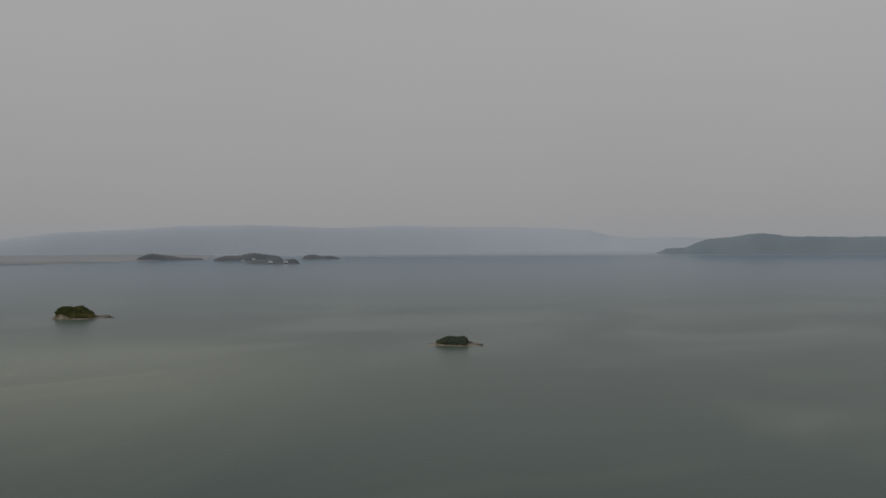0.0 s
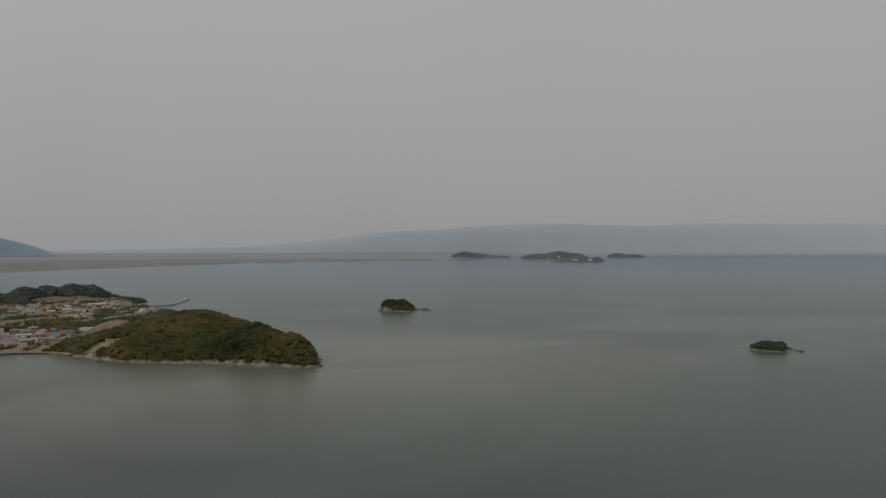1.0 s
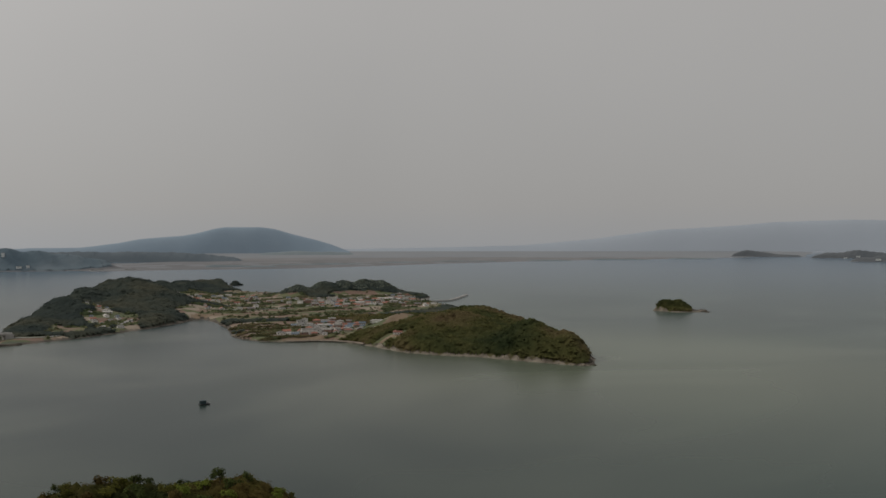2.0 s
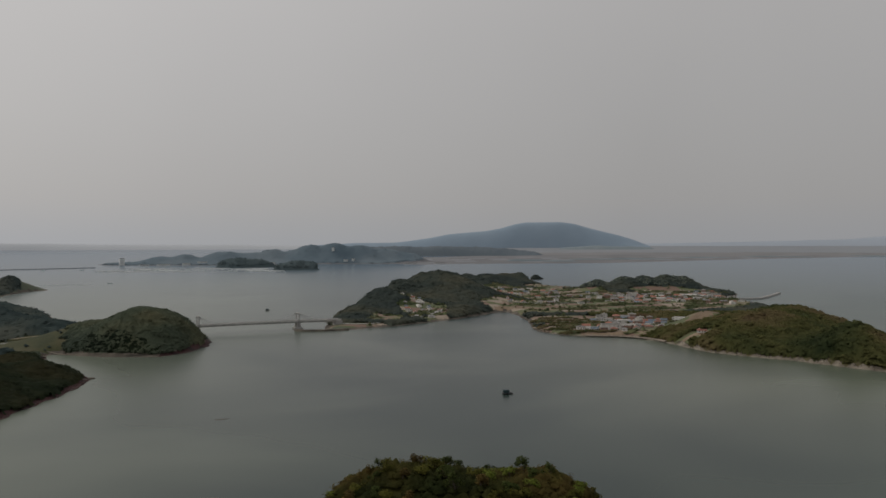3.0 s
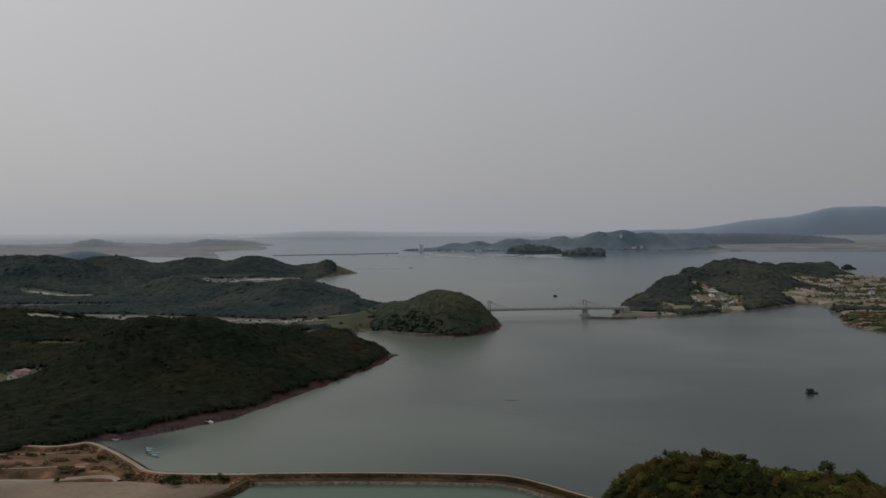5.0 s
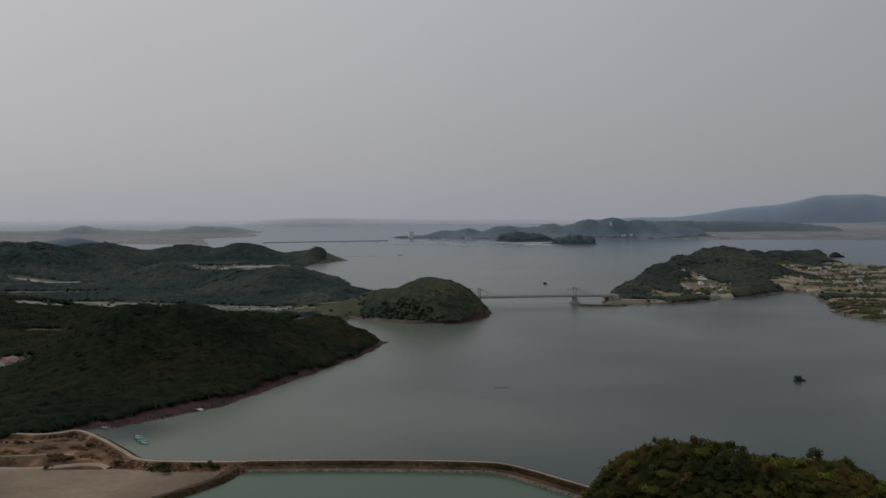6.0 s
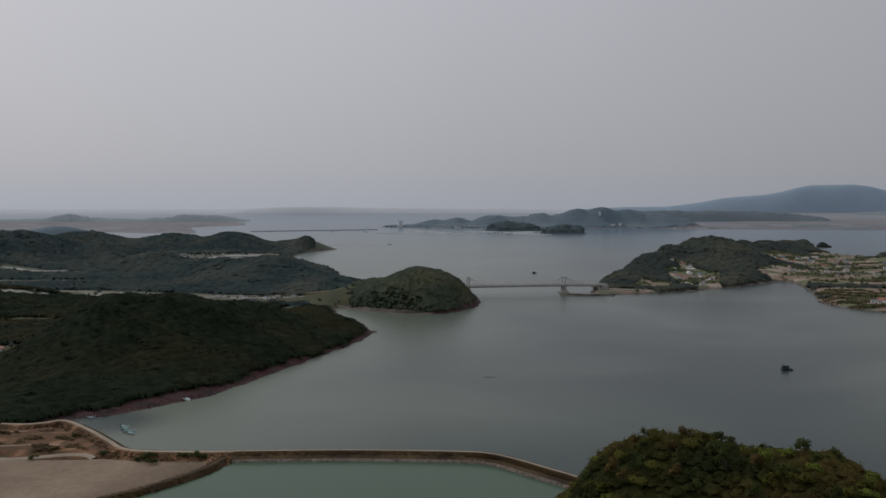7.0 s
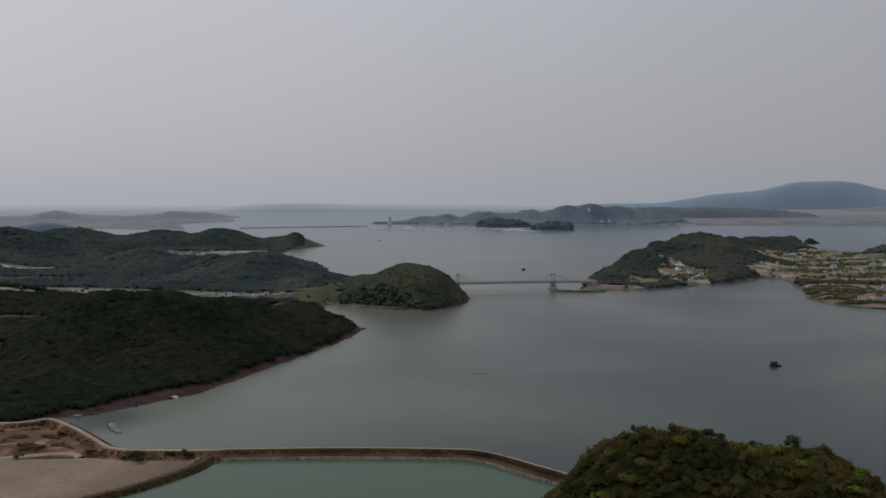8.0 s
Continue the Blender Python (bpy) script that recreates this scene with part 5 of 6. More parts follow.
def hip(sx, sy, h, rise, over=0.5):
    """Box walls, and a hipped roof with eaves."""
    walls = box(sx, sy, h + 0.5, z=-0.5)
    roof = bmesh.new()
    x, y = sx / 2 + over, sy / 2 + over
    low = [roof.verts.new((a * x, b * y, h)) for a, b in ((-1, -1), (1, -1), (1, 1), (-1, 1))]
    eave = [roof.verts.new((a * x, b * y, h + 0.2)) for a, b in ((-1, -1), (1, -1), (1, 1), (-1, 1))]
    r = max(x - y, 0.3)
    p, q = roof.verts.new((-r, 0, h + rise)), roof.verts.new((r, 0, h + rise))
    roof.faces.new(low[::-1])
    for i in range(4):
        j = (i + 1) % 4
        roof.faces.new((low[i], low[j], eave[j], eave[i]))
    roof.faces.new((eave[0], eave[1], q, p)), roof.faces.new((eave[1], eave[2], q)), roof.faces.new((eave[2], eave[3], p, q)), roof.faces.new((eave[3], eave[0], p))
    bmesh.ops.recalc_face_normals(roof, faces=roof.faces[:])
    return walls, roof


def flat_top(sx, sy, h):
    walls = box(sx, sy, h + 0.5, z=-0.5, bevel=0.06)
    roof = joined(box(sx + 0.3, sy + 0.3, 0.25, z=h), box(sx + 0.3, 0.25, 0.7, y=-sy / 2 - 0.02, z=h + 0.25), box(sx + 0.3, 0.25, 0.7, y=sy / 2 + 0.02, z=h + 0.25),
                  box(0.25, sy - 0.22, 0.7, x=-sx / 2 - 0.02, z=h + 0.25), box(0.25, sy - 0.22, 0.7, x=sx / 2 + 0.02, z=h + 0.25), box(2.4, 2.0, 1.8, x=sx * 0.2, z=h + 0.25))
    return walls, roof


def make_house(name, style, sx, sy, h, rise, wall, roof, label, category="house", storeys=1):
    root = new(name)
    a, b = gable(sx, sy, h, rise) if style == "gable" else hip(sx, sy, h, rise) if style == "hip" else flat_top(sx, sy, h)
    part("wall", a, wall, root)
    part("roof", b, roof, root)
    part("door", box(1.0, 0.10, 2.05, y=-sy / 2 - 0.03, x=sx * 0.06), TIMBER, root)
    for level in range(storeys):
        z = 1.0 + level * 2.9
        for fx in (-0.32, 0.34):
            w = part("window", box(1.6, 0.12, 1.25, x=sx * fx, y=-sy / 2 - 0.03, z=z), CONCRETE, root)
            part("pane", box(1.4, 0.05, 1.05, x=sx * fx, y=-sy / 2 - 0.10, z=z + 0.1), GLASS, w)
        for s in (-1, 1):
            w = part("window", box(0.12, 1.3, 1.1, x=s * (sx / 2 + 0.03), y=sy * 0.1, z=z + 0.1), CONCRETE, root)
            part("pane", box(0.05, 1.1, 0.9, x=s * (sx / 2 + 0.10), y=sy * 0.1, z=z + 0.2), GLASS, w)
    return tagged(root, label, category)


def settle():
    rng = np.random.RandomState(19)
    kinds = [("gable", 10, 7, 2.8, 1.9, WALLS[0], ROOFS[0], "white-walled village house with an orange gable roof", 1),
             ("hip", 10, 8, 2.9, 1.9, WALLS[1], ROOFS[0], "cream village house with an orange hipped roof", 1),
             ("gable", 9, 7, 2.8, 1.8, WALLS[0], ROOFS[1], "white-walled village house with a faded blue roof", 1),
             ("hip", 11, 8, 2.9, 1.8, WALLS[0], ROOFS[2], "white village house with a grey hipped roof", 1),
             ("gable", 12, 7, 3.0, 1.6, WALLS[2], ROOFS[2], "brick village house with a grey gable roof", 1),
             ("flat", 10, 8, 5.8, 0, WALLS[0], ROOFS[3], "two-storey white house with a flat roof", 2),
             ("gable", 17, 8, 3.4, 1.2, WALLS[0], ROOFS[3], "long pale shed with a low white roof", 1),
             ("flat", 11, 9, 5.8, 0, WALLS[2], ROOFS[3], "two-storey brick house with a pale flat roof", 2)]
    chance = [0.17, 0.11, 0.12, 0.18, 0.11, 0.12, 0.11, 0.08]
    made, taken = {}, [(212, 934), (203, 934), (221, 934)]

    def put(i, x, y, z, turn, group, big=1.0):
        style, sx, sy, h, rise, wall, roof, label, storeys = kinds[i]
        m = pose(x, y, z, 0, 0, turn)
        if i not in made:
            made[i] = make_house("house", style, sx, sy, h, rise, wall, roof, label, "house", storeys)
            made[i].matrix_basis = m
            ob = made[i]
        else:
            ob = copy_thing(made[i], m)
        k = rng.uniform(0.66, 0.98) * big
        ob.scale = (k, k * rng.uniform(0.9, 1.1), k * rng.uniform(0.85, 1.1))
        tagged(ob, group=group)

    for cx, cy, rx, ry, n, turn in SITES:
        for x, y in spots(rng, n, 9.8, cx, cy, rx, ry, turn, taken):
            d = EAST.shore(np.array([x]), np.array([y]))
            if d[0] < 11:
                continue
            z = float(EAST.height(np.array([x]), np.array([y]))[0])
            put(rng.choice([0, 3]) if y < 830 else rng.choice(8, p=chance), x, y, z - 0.1, turn + rng.choice([0, 90, 180, 0]) + rng.normal(0, 7), "houses of the village")
    for x, y in HAMLET:
        z = float(EAST.height(np.array([x]), np.array([y]))[0])
        put(rng.choice([3, 0, 3, 2, 6]), x, y, z - 0.1, 8 + rng.choice([0, 90]) + rng.normal(0, 12), "houses of the hillside hamlet", 0.78)
    for cx, cy, rx, ry, n in [(-950, 1540, 50, 120, 7), (-900, 1440, 60, 60, 4), (-1040, 1480, 70, 60, 4), (-1035, 1090, 40, 16, 2), (-446, 450, 14, 12, 4), (-440, 815, 40, 12, 4), (-415, 905, 18, 10, 2)]:
        for x, y in spots(rng, n, 16, cx, cy, rx, ry, 0, taken):
            z = float(WEST.height(np.array([x]), np.array([y]))[0])
            i = 0 if cy == 450 else rng.choice([3, 4, 2, 3])
            put(i, x, y, z - 0.1, 30 + rng.choice([0, 90]) + rng.normal(0, 6), "houses of the valley", 1.1 if cy == 450 else 0.75)
    hall = make_house("village_hall", "flat", 22, 10, 5.8, 0, WALLS[0], ROOFS[3], "large white hall with blue trim above the village shore", "hall", 2)
    hall.matrix_basis = pose(212, 934, float(EAST.height(np.array([212.0]), np.array([934.0]))[0]) - 0.1, 0, 0, -6)
    z = float(EAST.height(np.array([548.0]), np.array([1452.0]))[0])
    shed = make_house("harbour_building", "flat", 16, 9, 8.6, 0, WALLS[0], ROOFS[3], "tall white harbour building beside the jetty", "building", 3)
    shed.matrix_basis = pose(538, 1440, z - 0.1, 0, 0, -20)


settle()


def far_block(name, az_deg, dist, sx, sy, h, label, floors, mat=None, land=None):
    """A building across the sound, drawn in along its line of sight."""
    a = radians(az_deg)
    x, y = math.sin(a) * dist, math.cos(a) * dist
    z = float((land or ACROSS).height(np.array([x]), np.array([y]))[0])
    p = draw_in([[x, y, z]])[0]
    k = math.hypot(p[0], p[1]) / dist
    root = new(name)
    part("wall", box(sx, sy, h + 4, z=-4, bevel=0.3), mat or HULL, root)
    part("roof", box(sx + 1.0, sy + 1.0, 1.0, z=h), ROOFS[2], root)
    for f_ in range(floors):
        part("window", box(sx * 0.86, 0.4, h / floors * 0.12, y=-sy / 2 - 0.1, z=h * (f_ + 0.4) / floors), ROOFS[2], root)
    root.matrix_basis = pose(*p, 0, 0, -az_deg + 8)
    root.scale = (k, k, k)
    return tagged(root, label, "building", "buildings across the sound")


far_block("apartment_tower", -19.55, 4330, 22, 20, 34, "pale tower block on the far point", 8)
for a_, d_, sx_, h_ in [(-18.2, 4200, 40, 8), (-17.0, 4180, 60, 10), (-15.6, 4240, 34, 9), (-14.6, 4300, 44, 10), (-10.4, 4230, 70, 10), (-6.05, 4420, 12, 16), (-5.2, 4330, 22, 9), (-4.7, 4340, 14, 12), (-0.8, 4230, 60, 7), (1.2, 4280, 50, 7)]:
    far_block("building", a_, d_, sx_, 16, h_, "pale building among woods across the sound", 2)

for a_, d_, k_ in [(48.0, 9030, 1), (49.1, 6810, 2), (50.1, 6820, 2), (47.3, 9020, 1)]:
    far_block("building", a_, d_, 32, 14, 9, "white building on the shore of a far island", 2, land=FAR_ISLES[k_])


# ---- bridge over the narrows ----
def make_bridge():
    a, b = Vector((-256, 932, 0)), Vector((-100, 1017, 0))
    way = (b - a).normalized()
    turn = math.degrees(math.atan2(way.y, way.x))
    long = (b - a).length
    root = new("bridge")
    root.matrix_basis = pose(a.x, a.y, 0, 0, 0, turn)
    def lift(t):
        return 9.2 - 1.0 * t + 0.5 * math.sin(math.pi * t)

    deck = bmesh.new()
    n = 24
    rows = []
    for i in range(n + 1):
        t = i / n
        z = lift(t)
        rows.append([deck.verts.new((long * t, u, z + w)) for u, w in ((-4.4, 0.1), (-4.4, 1.0), (4.4, 1.0), (4.4, 0.1), (3.4, -1.5), (-3.4, -1.5))])
    for p, q in zip(rows, rows[1:]):
        for i in range(6):
            j = (i + 1) % 6
            deck.faces.new((p[i], p[j], q[j], q[i]))
    deck.faces.new(rows[0]), deck.faces.new(rows[-1][::-1])
    bmesh.ops.recalc_face_normals(deck, faces=deck.faces[:])
    part("deck", deck, DECK, root)
    for u in (-4.0, 4.0):
        rail = []
        for i in range(n):
            t0, t1 = i / n, (i + 1) / n
            z0, z1 = lift(t0) + 1.0, lift(t1) + 1.0
            rail.append(rod(0.08, 0.08, (long * t0, u, z0 + 1.1), (long * t1, u, z1 + 1.1), 5))
            rail.append(rod(0.07, 0.07, (long * t0, u, z0 - 0.1), (long * t0, u, z0 + 1.1), 5))
        part("railing", joined(*rail), STEEL, root)
    for u in (-4.25, 4.25):
        kerb = bmesh.new()
        rings = [[kerb.verts.new((long * i / n, u + a, lift(i / n) + 1.0 + b)) for a, b in ((-0.16, 0.0), (0.16, 0.0), (0.16, 0.55), (-0.16, 0.55))] for i in range(n + 1)]
        for p, q in zip(rings, rings[1:]):
            for i in range(4):
                kerb.faces.new((p[i], p[(i + 1) % 4], q[(i + 1) % 4], q[i]))
        kerb.faces.new(rings[0][::-1]), kerb.faces.new(rings[-1])
        bmesh.ops.recalc_face_normals(kerb, faces=kerb.faces[:])
        part("parapet", kerb, DECK, root)
    for t, top in ((0.045, 20.5), (0.70, 19.5)):
        x = long * t
        if t > 0.5:
            part("pier", box(6.5, 9.0, 9.0, x=x, z=-1.5, bevel=0.4, taper=0.72), CONCRETE, root)
        for u in (-3.6, 3.6):
            part("pylon_leg", joined(box(1.3, 1.1, top + 2, x=x, y=u * 1.35, z=-2, taper=0.75)), CONCRETE, root)
        for z in (7.2, 14.2, top - 1.2):
            part("cross_beam", box(0.9, 9.2, 0.9, x=x, z=z, bevel=0.08), CONCRETE, root)
        part("pier_base", box(9, 14, 4.2, x=x, z=-2, bevel=0.5), CONCRETE, root)
        for u in (-4.1, 4.1):
            for reach in (-26, -17, -9, 9, 17, 26):
                end = min(max(x + reach, 0.5), long - 0.5)
                part("cable", rod(0.15, 0.15, (x, u * 1.05, top - 1), (end, u, lift(end / long) + 1.0), 5), STEEL, root)
    for t in (0.0, 0.985):
        part("abutment", box(9, 9.5, 9.0, x=long * t, z=-1.5, bevel=0.2), CONCRETE, root)
    tagged(root, "grey concrete bridge with slim pylons across the narrows", "bridge")


make_bridge()
tagged(sweep("breakwater", rounded([(-146, 966, 0), (-128, 963, 0), (-108, 965, 0), (-86, 976, 0)], 5, closed=False), [(-4, -1), (-1.6, 1.9), (1.6, 1.9), (4, -1)], [ROCK, ROCK], [0, 1, 0]), "low dark stone breakwater under the bridge", "breakwater")
tagged(sweep("jetty", rounded([(515, 1462, 0), (560, 1474, 0), (600, 1480, 0), (650, 1550, 0), (706, 1640, 0)], 5, closed=False), [(-3.5, -1), (-3.2, 2.6), (3.2, 2.6), (3.5, -1)], [CONCRETE], [0, 0, 0]), "long concrete jetty beyond the village", "jetty")


def make_far_causeway():
    a, b = np.array([-1800.0, 3180.0]), np.array([-1403.0, 3630.0])
    n = 40
    p = np.linspace(0, 1, n + 1)[:, None] * (b - a) + a
    way = (b - a) / np.linalg.norm(b - a)
    side = np.array([way[1], -way[0]])
    root = new("causeway")
    verts, faces = [], []
    for q in p:
        for u, z in ((-7, -1.0), (-5, 1.6), (5, 1.6), (7, -1.0)):
            verts.append((*(q + side * u), z))
    for i in range(n):
        for j in range(4):
            k = (j + 1) % 4
            faces.append((4 * i + j, 4 * i + k, 4 * i + 4 + k, 4 * i + 4 + j))
    deck = new("deck", mesh_of("deck", draw_in(verts), faces, [FLAT_FAINT], smooth=False))
    deck.parent = root
    rail = []
    for u in (-4.8, 4.8):
        rail += [(*(q + side * (u + w)), z) for q in p for w, z in ((-0.2, 1.6), (-0.2, 2.6), (0.2, 2.6), (0.2, 1.6))]
    f = [(4 * i + j + o, 4 * i + (j + 1) % 4 + o, 4 * i + 4 + (j + 1) % 4 + o, 4 * i + 4 + j + o) for o in (0, 4 * (n + 1)) for i in range(n) for j in range(4)]
    parapet = new("parapet", mesh_of("parapet", draw_in(rail), f, [FLAT_MID], smooth=False))
    parapet.parent = root
    tagged(root, "long low road causeway across the hazy far bay", "causeway")


make_far_causeway()


# ---- roads and cars ----
def on_land(land, pts, lift, per=8):
    p = rounded(pts, per, closed=False)
    z = land.height(p[:, 0], p[:, 1])
    z = np.convolve(np.pad(z, 4, mode="edge"), np.ones(9) / 9, "valid")
    return np.concatenate([p, (z + lift)[:, None]], 1)


tagged(sweep("road", on_land(WEST, [(-860, 815), (-740, 800), (-640, 806), (-560, 806), (-490, 816), (-420, 845), (-360, 872), (-310, 905), (-262, 930)], 0.5), [(-5, -1.2), (-2.3, 0.0), (2.3, 0.0), (5, -1.2)], [GRASS, TRACK], [0, 1, 0]),
       "pale valley road leading to the bridge", "road", kind="structure")
tagged(sweep("road", on_land(EAST, [(-100, 1018), (-60, 1020), (-10, 1080), (40, 1180), (100, 1280), (200, 1330), (300, 1380), (420, 1440), (530, 1462)], 0.5), [(-5, -1.2), (-3.2, 0.0), (3.2, 0.0), (5, -1.2)], [GRASS, CONCRETE], [0, 1, 0]),
       "pale village road leading from the bridge", "road", kind="structure")
tagged(sweep("seawall", rounded([(176, 896, 0), (190, 891, 0), (214, 885, 0), (238, 862, 0), (246, 835, 0)], 6, closed=False), [(-2.6, -1), (-1.6, 1.8), (1.2, 2.0), (2.6, 1.0)], [RIPRAP, TRACK], [0, 1, 0]), "weathered stone seawall along the village shore", "seawall")


tagged(sweep("lane", on_land(WEST, [(-470, 462), (-466, 480), (-470, 500), (-486, 528), (-520, 566)], 0.6), [(-3.4, -1.4), (-1.5, 0.0), (1.5, 0.0), (3.4, -1.4)], [GRASS, TRACK], [0, 1, 0]),
       "pale lane behind the wooded hill", "lane", kind="structure")
tagged(sweep("shore_track", on_land(WEST, [(-346, 776), (-330, 769), (-300, 760), (-264, 753), (-240, 757), (-226, 772)], 0.5), [(-2.8, -1.6), (-1.2, 0.0), (1.2, 0.0), (2.8, -1.6)], [ROCK, PALE_ROCK], [0, 1, 0]),
       "pale track on a stone footing round the cape", "track", kind="structure")


# ---- greenhouses of the valley ----
def make_greenhouse(long, wide, tall):
    """A tunnel of white film on hoops, with closed ends and a door."""
    root = new("greenhouse")
    arc = [(wide / 2 * math.cos(a), tall * math.sin(a) ** 0.8) for a in np.linspace(0, math.pi, 11)]
    cover = bmesh.new()
    rows = [[cover.verts.new((x, u, w)) for u, w in arc] for x in np.linspace(-long / 2, long / 2, 9)]
    for p, q in zip(rows, rows[1:]):
        for i in range(10):
            cover.faces.new((p[i], p[i + 1], q[i + 1], q[i]))
    bmesh.ops.recalc_face_normals(cover, faces=cover.faces[:])
    part("cover", cover, FILM, root)
    for s in (-1, 1):
        end = bmesh.new()
        ring = [end.verts.new((s * (long / 2 - 0.05), u, w)) for u, w in arc]
        lower = [end.verts.new((s * (long / 2 - 0.05), u, -1.2)) for u in (-wide / 2, wide / 2)]
        end.faces.new(ring + lower)
        part("end_wall", end, FILM, root)
        part("skirt", box(long, 0.15, 1.4, y=s * wide / 2, z=-1.3), CONCRETE, root)
    part("door", box(0.1, 1.8, 2.0, x=long / 2 + 0.02), STEEL, root)
    return tagged(root, "long white film greenhouse among the valley fields", "greenhouse", "greenhouses of the valley")


FILM = material("greenhouse_film", [(0.17, 0.17, 0.16), (0.34, 0.335, 0.315)], 0.25, 0.6, 0.8, 0.1, piece=0.45)


def plant_greenhouses():
    first = make_greenhouse(38, 6, 1.9)
    used = False
    for cx, cy, turn, rows, columns, gap in [(-880, 1500, 29, 5, 2, 13), (-985, 1415, 34, 4, 1, 11), (-935, 1052, 42, 2, 1, 9)]:
        c, s_ = math.cos(radians(turn)), math.sin(radians(turn))
        for i in range(rows):
            for j in range(columns):
                u, v = (j - (columns - 1) / 2) * 44 + 9 * (i % 3), (i - (rows - 1) / 2) * gap
                x, y = cx + c * u - s_ * v, cy + s_ * u + c * v
                m = pose(x, y, float(WEST.height(np.array([x]), np.array([y]))[0]) + 0.6, 0, 0, turn)
                if used:
                    copy_thing(first, m)
                else:
                    first.matrix_basis, used = m, True


plant_greenhouses()


def make_car(mat, label):
    root = new("car")
    bm = box(4.4, 1.8, 0.75, z=0.35, bevel=0.12)
    part("body", bm, mat, root)
    part("cabin", box(2.4, 1.6, 0.62, x=-0.2, z=1.1, bevel=0.1, taper=0.8), GLASS, root)
    part("roof_panel", box(1.7, 1.25, 0.06, x=-0.2, z=1.72, bevel=0.02), mat, root)
    for x in (-1.35, 1.35):
        for y in (-0.82, 0.82):
            w = part("wheel", rod(0.34, 0.34, (x, y - 0.1, 0.34), (x, y + 0.1, 0.34), 12), RUBBER, root)
            part("rim", rod(0.2, 0.2, (x, y - 0.12, 0.34), (x, y + 0.12, 0.34), 8), STEEL, w)
    for y in (-0.6, 0.6):
        part("headlight", box(0.08, 0.34, 0.16, x=2.18, y=y, z=0.72), HULL, root)
    return tagged(root, label, "car", "cars parked in the valley")


def park():
    first = {}
    spots_ = [(-503, 806, 0), (-499, 806, 0), (-495, 807, 1), (-491, 808, 0), (-487, 808, 2), (-466, 810, 0), (-461, 811, 1), (-455, 812, 0), (-440, 818, 1), (-567, 797, 0), (-560, 797, 1), (-476, 809, 2), (-620, 800, 0), (-606, 799, 1)]
    words = ["white car parked beside the valley road", "silver car parked beside the valley road", "dark car parked beside the valley road"]
    for n, (x, y, k) in enumerate(spots_):
        z = float(WEST.height(np.array([x], float), np.array([y], float))[0])
        m = pose(x, y, z + 0.02, 0, 0, 95 + 5 * (n % 3))
        if k not in first:
            first[k] = make_car(PAINT[k], words[k])
            first[k].matrix_basis = m
        else:
            copy_thing(first[k], m)


park()


# ---- boats and rafts ----
def hull(long, wide, deep):
    """An open boat's hull with a raked bow."""
    bm = bmesh.new()
    rows = []
    for i in range(9):
        t = i / 8
        w = wide / 2 * (1 - max(0, (t - 0.55) / 0.45) ** 2.2) * (0.86 + 0.14 * min(1, t * 4)) + 0.03
        lift = deep * (0.25 * max(0, (t - 0.5) / 0.5) ** 2)
        x = (t - 0.5) * long
        ring = [(-w, deep + lift), (-w * 0.72, -0.15 * deep + lift * 0.4), (w * 0.72, -0.15 * deep + lift * 0.4), (w, deep + lift), (w - 0.12 * w, deep + lift), (w * 0.62, 0.3 * deep + lift * 0.5), (-w * 0.62, 0.3 * deep + lift * 0.5), (-w + 0.12 * w, deep + lift)]
        rows.append([bm.verts.new((x, a, b)) for a, b in ring])
    for p, q in zip(rows, rows[1:]):
        for i in range(8):
            j = (i + 1) % 8
            bm.faces.new((p[i], p[j], q[j], q[i]))
    bm.faces.new(rows[0]), bm.faces.new(rows[-1][::-1])
    bmesh.ops.recalc_face_normals(bm, faces=bm.faces[:])
    return bm


def make_boat(long, wide, label, cabin=True, mat=None):
    root = new("boat")
    part("hull", hull(long, wide, 0.7), mat or HULL, root)
    part("deck", box(long * 0.62, wide * 0.6, 0.1, x=-long * 0.08, z=0.42), TEAL, root)
    if cabin:
        c = part("cabin", box(1.5, wide * 0.55, 1.25, x=-long * 0.22, z=0.5, bevel=0.08, taper=0.9), HULL, root)
        part("window", box(0.06, wide * 0.4, 0.4, x=-long * 0.22 + 0.74, z=1.2), GLASS, c)
        part("mast", rod(0.04, 0.03, (-long * 0.22, 0, 1.7), (-long * 0.22, 0, 3.6), 6), STEEL, root)
    part("engine", box(0.45, 0.5, 0.9, x=-long * 0.52, z=0.1, bevel=0.08), DARK, root)
    return tagged(root, label, "boat")


boat_ = make_boat(5.2, 1.3, "small pale teal fishing boat moored by the dike", cabin=False, mat=PALE_TEAL)
boat_.matrix_basis = pose(-247.5, 320, 0.0, 0, 0, -8)
tagged(boat_, group="moored boats")
for x_, y_, r_ in [(-245.0, 316.8, -10), (-240.2, 313.6, 24), (-237.5, 311.0, -12)]:
    tagged(copy_thing(boat_, pose(x_, y_, 0.0, 0, 0, r_)), group="moored boats")
lone_ = make_boat(7.0, 2.2, "white open boat beached on the red shore", cabin=False)
lone_.matrix_basis = pose(-251.5, 375, 0.1, 0, 0, -28)


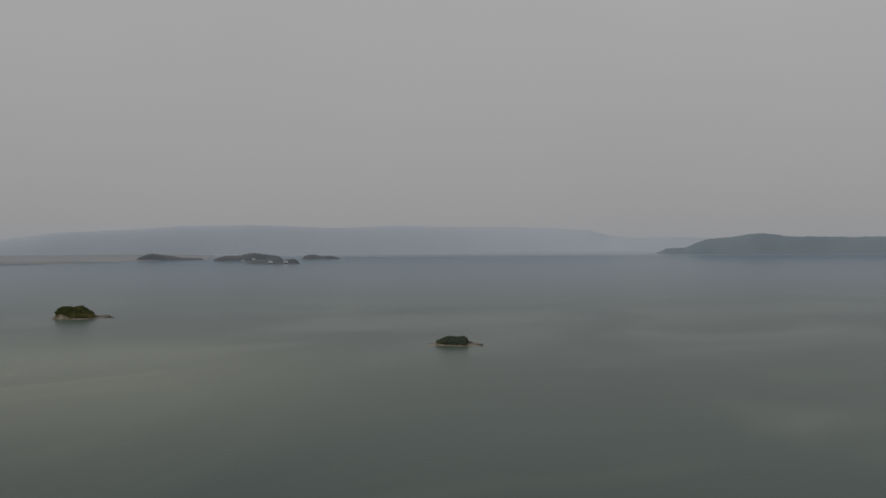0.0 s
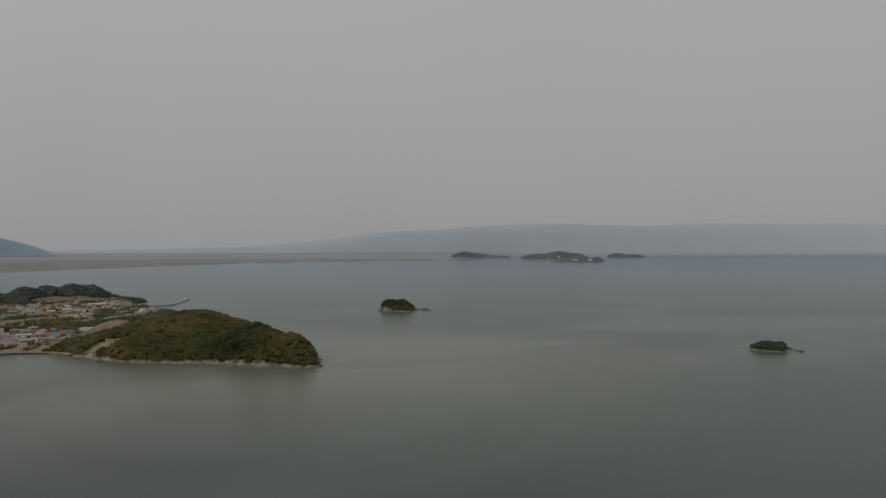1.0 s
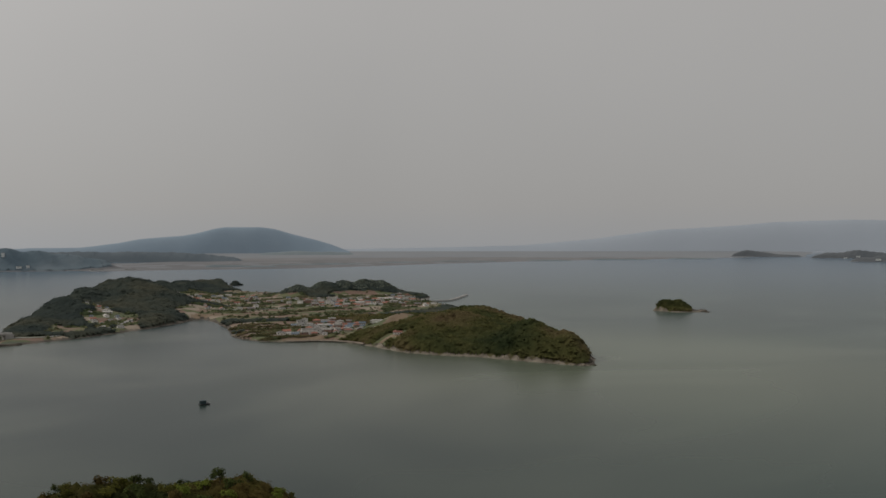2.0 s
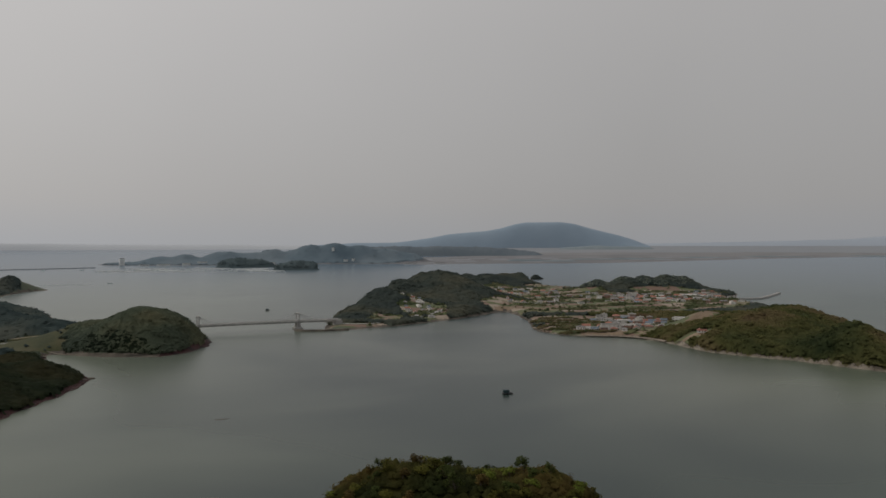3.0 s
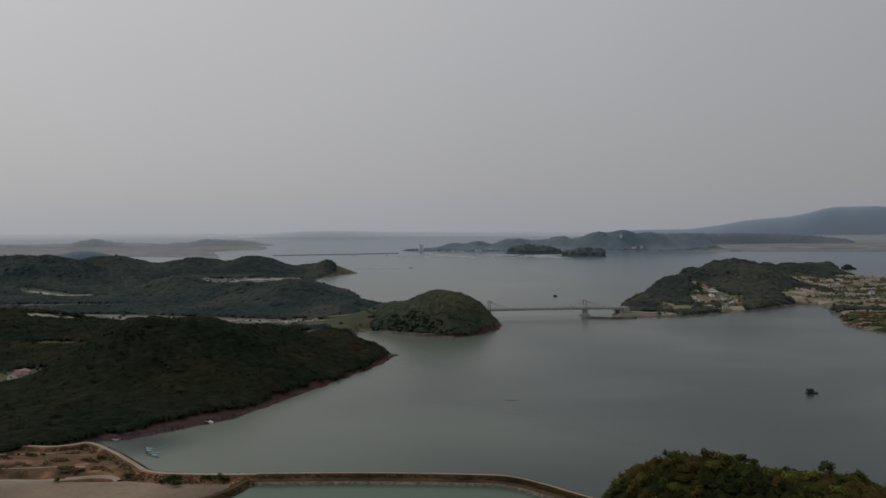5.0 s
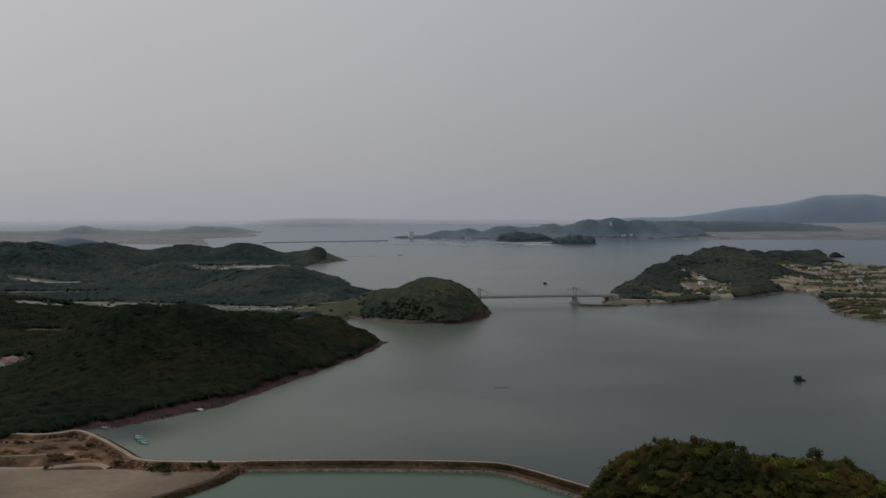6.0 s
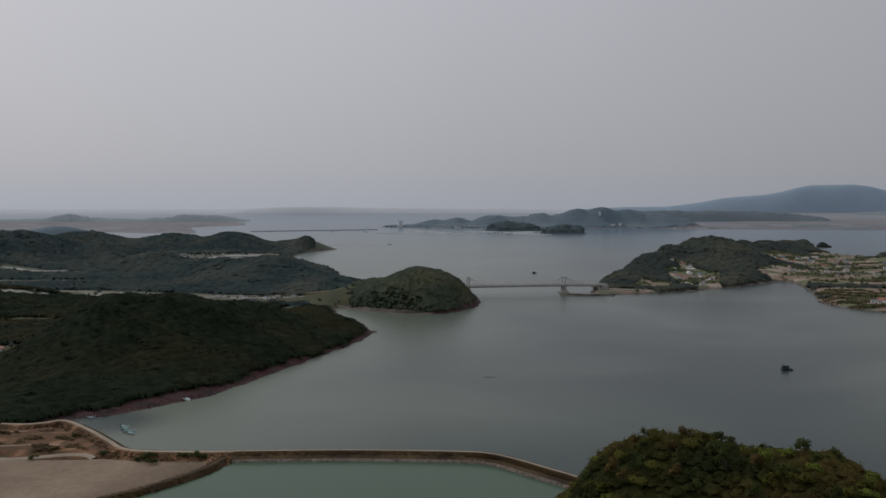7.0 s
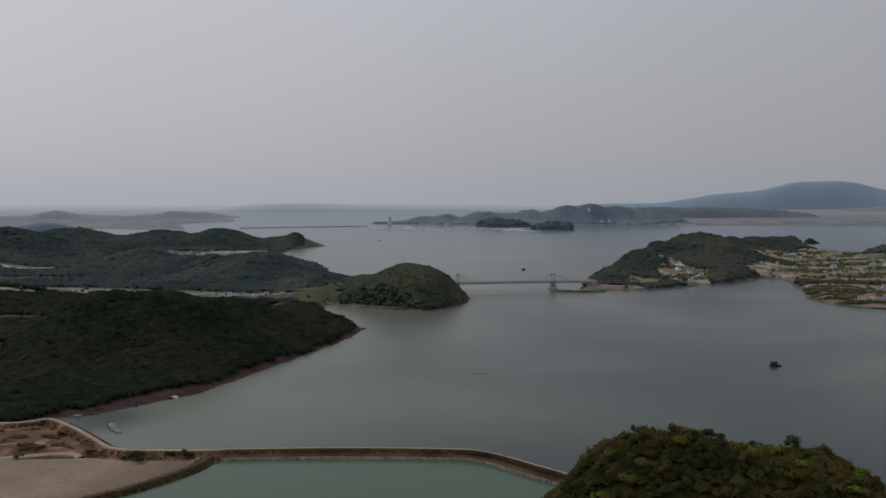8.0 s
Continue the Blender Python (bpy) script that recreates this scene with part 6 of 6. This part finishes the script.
def make_dock():
    root = new("floating_dock")
    for i in range(4):
        part("pontoon", box(4.4, 3.0, 0.7, x=(i - 1.5) * 4.7, z=-0.2, bevel=0.1), ROOFS[1], root)
    for i in range(5):
        part("post", rod(0.12, 0.12, ((i - 2) * 4.4, 1.7, -1.5), ((i - 2) * 4.4, 1.7, 2.2), 7), STEEL, root)
    part("gangway", box(8.5, 1.2, 0.15, x=-12, z=0.75, bevel=0.03), STEEL, root)
    root.matrix_basis = pose(-277.5, 331.5, 0.0, 0, 0, -24)
    root.scale = (0.62, 0.7, 0.7)
    tagged(root, "small blue-grey floating dock at the foot of the wooded shore", "dock")


make_dock()


def make_raft(name, x, y, turn, k, label):
    root = new(name)
    part("deck", box(8.0, 6.0, 0.5, z=0.35, bevel=0.06), DARK, root)
    for sx in (-2.7, 0, 2.7):
        part("float", rod(0.55, 0.55, (sx, -3.1, 0.1), (sx, 3.1, 0.1), 10), DARK, root)
    part("hut", box(4.6, 3.6, 2.3, x=-1.2, z=0.85, bevel=0.06), RAFT_BLUE, root)
    part("hut_roof", box(5.2, 4.2, 0.2, x=-1.2, z=3.15, bevel=0.04), RAFT_BLUE, root)
    for sx, sy in ((3.7, -2.7), (3.7, 2.7), (-3.7, 2.7), (-3.7, -2.7)):
        part("post", rod(0.07, 0.07, (sx, sy, 0.8), (sx, sy, 2.0), 6), STEEL, root)
    root.matrix_basis = pose(x, y, 0, 0, 0, turn)
    root.scale = (k, k, k)
    tagged(root, label, "raft")


make_raft("work_raft", 57, 554, 10, 0.8, "dark work raft with a small hut at anchor")
make_raft("work_raft", -233, 1270, 30, 0.8, "small dark raft far out in the sound")
for a_, d_ in [(-20.25, 2310), (-24.1, 3560), (-21.9, 3540)]:
    p_ = draw_in([[math.sin(radians(a_)) * d_, math.cos(radians(a_)) * d_, 0]])[0]
    b_ = copy_thing(boat_, pose(*p_, 0, 0, 20))
    b_.scale = (2.2, 2.2, 2.2)
    tagged(b_, "small boat far out on the hazy sound", group="far boats")


def make_floats():
    """Rows of shellfish floats in the sound."""
    rng = np.random.RandomState(33)
    v, f = [], []
    for row in range(70):
        cx, cy = rng.uniform(-1230, -620), rng.uniform(3050, 3520)
        t = rng.normal(0.15, 0.15)
        for i in range(rng.randint(3, 9)):
            x, y = cx + i * 17 * math.cos(t), cy + i * 17 * math.sin(t)
            w, l = rng.uniform(4, 9), rng.uniform(2.5, 5)
            b = len(v)
            v += [(x + sx * w, y + sy * l, z) for z in (-0.5, 1.2) for sx, sy in ((-1, -1), (1, -1), (1, 1), (-1, 1))]
            f += [tuple(b + q for q in s) for s in ((4, 5, 6, 7), (0, 1, 5, 4), (1, 2, 6, 5), (2, 3, 7, 6), (3, 0, 4, 7))]
    for i in range(26):
        x, y = -945 + i * 4.6, 2054 + i * 2.8
        b = len(v)
        v += [(x + sx * 2.2, y + sy * 0.8, z) for z in (-0.4, 0.7) for sx, sy in ((-1, -1), (1, -1), (1, 1), (-1, 1))]
        f += [tuple(b + q for q in s) for s in ((4, 5, 6, 7), (0, 1, 5, 4), (1, 2, 6, 5), (2, 3, 7, 6), (3, 0, 4, 7))]
    ob = new("shellfish_floats", mesh_of("shellfish_floats", draw_in(v), f, [HULL], smooth=False))
    tagged(ob, "rows of pale shellfish floats in the sound", "floats", kind="stuff")


make_floats()


# ---- rocks off the capes ----
def make_rock(name, x, y, size, seed, label):
    rng = np.random.RandomState(seed)
    bm = bmesh.new()
    bmesh.ops.create_icosphere(bm, subdivisions=2, radius=1)
    for v in bm.verts:
        k = 1 + 0.35 * noise.noise(Vector(v.co) * 1.7 + Vector((seed, 0, 0)))
        v.co = Vector((v.co.x * size[0] * k, v.co.y * size[1] * k, v.co.z * size[2] * k * rng.uniform(0.92, 1.05)))
    ob = part(name, bm, ROCK)
    ob.matrix_basis = pose(x, y, 0, 0, 0, rng.uniform(0, 180))
    return tagged(ob, label, "rock")


for n_, (x_, y_, sz_) in enumerate([(384, 627, (5, 4, 4)), (388, 634, (4, 3, 2.4)), (384, 619, (5, 3, 1.6)), (-247, 628, (4, 2.5, 1.2)), (-250, 620, (4, 3, 1.4))]):
    tagged(make_rock("sea_rock", x_, y_, sz_, 400 + n_, "dark weathered rock at the foot of the cape"), group="rocks off the cape")
tagged(make_rock("mud_bank", -114, 479, (5.0, 1.0, 0.12), 440, "low dark mud bank just awash in the bay"), category="mud bank").matrix_basis = pose(-114, 479, 0, 0, 0, 20)
for n_, (a_, d_, sz_) in enumerate([(38.95, 1380, (9, 3, 1.6)), (39.2, 1372, (7, 3, 1.2)), (38.9, 1402, (8, 3, 2.6)), (63.0, 884, (7, 2.5, 1.0)), (63.45, 882, (6, 2.5, 1.4)), (60.15, 892, (5, 3, 0.9))]):
    tagged(make_rock("sea_rock", math.sin(radians(a_)) * d_, math.cos(radians(a_)) * d_, sz_, 420 + n_, "low dark rock trailing from the islet"), group="rocks off the islets")
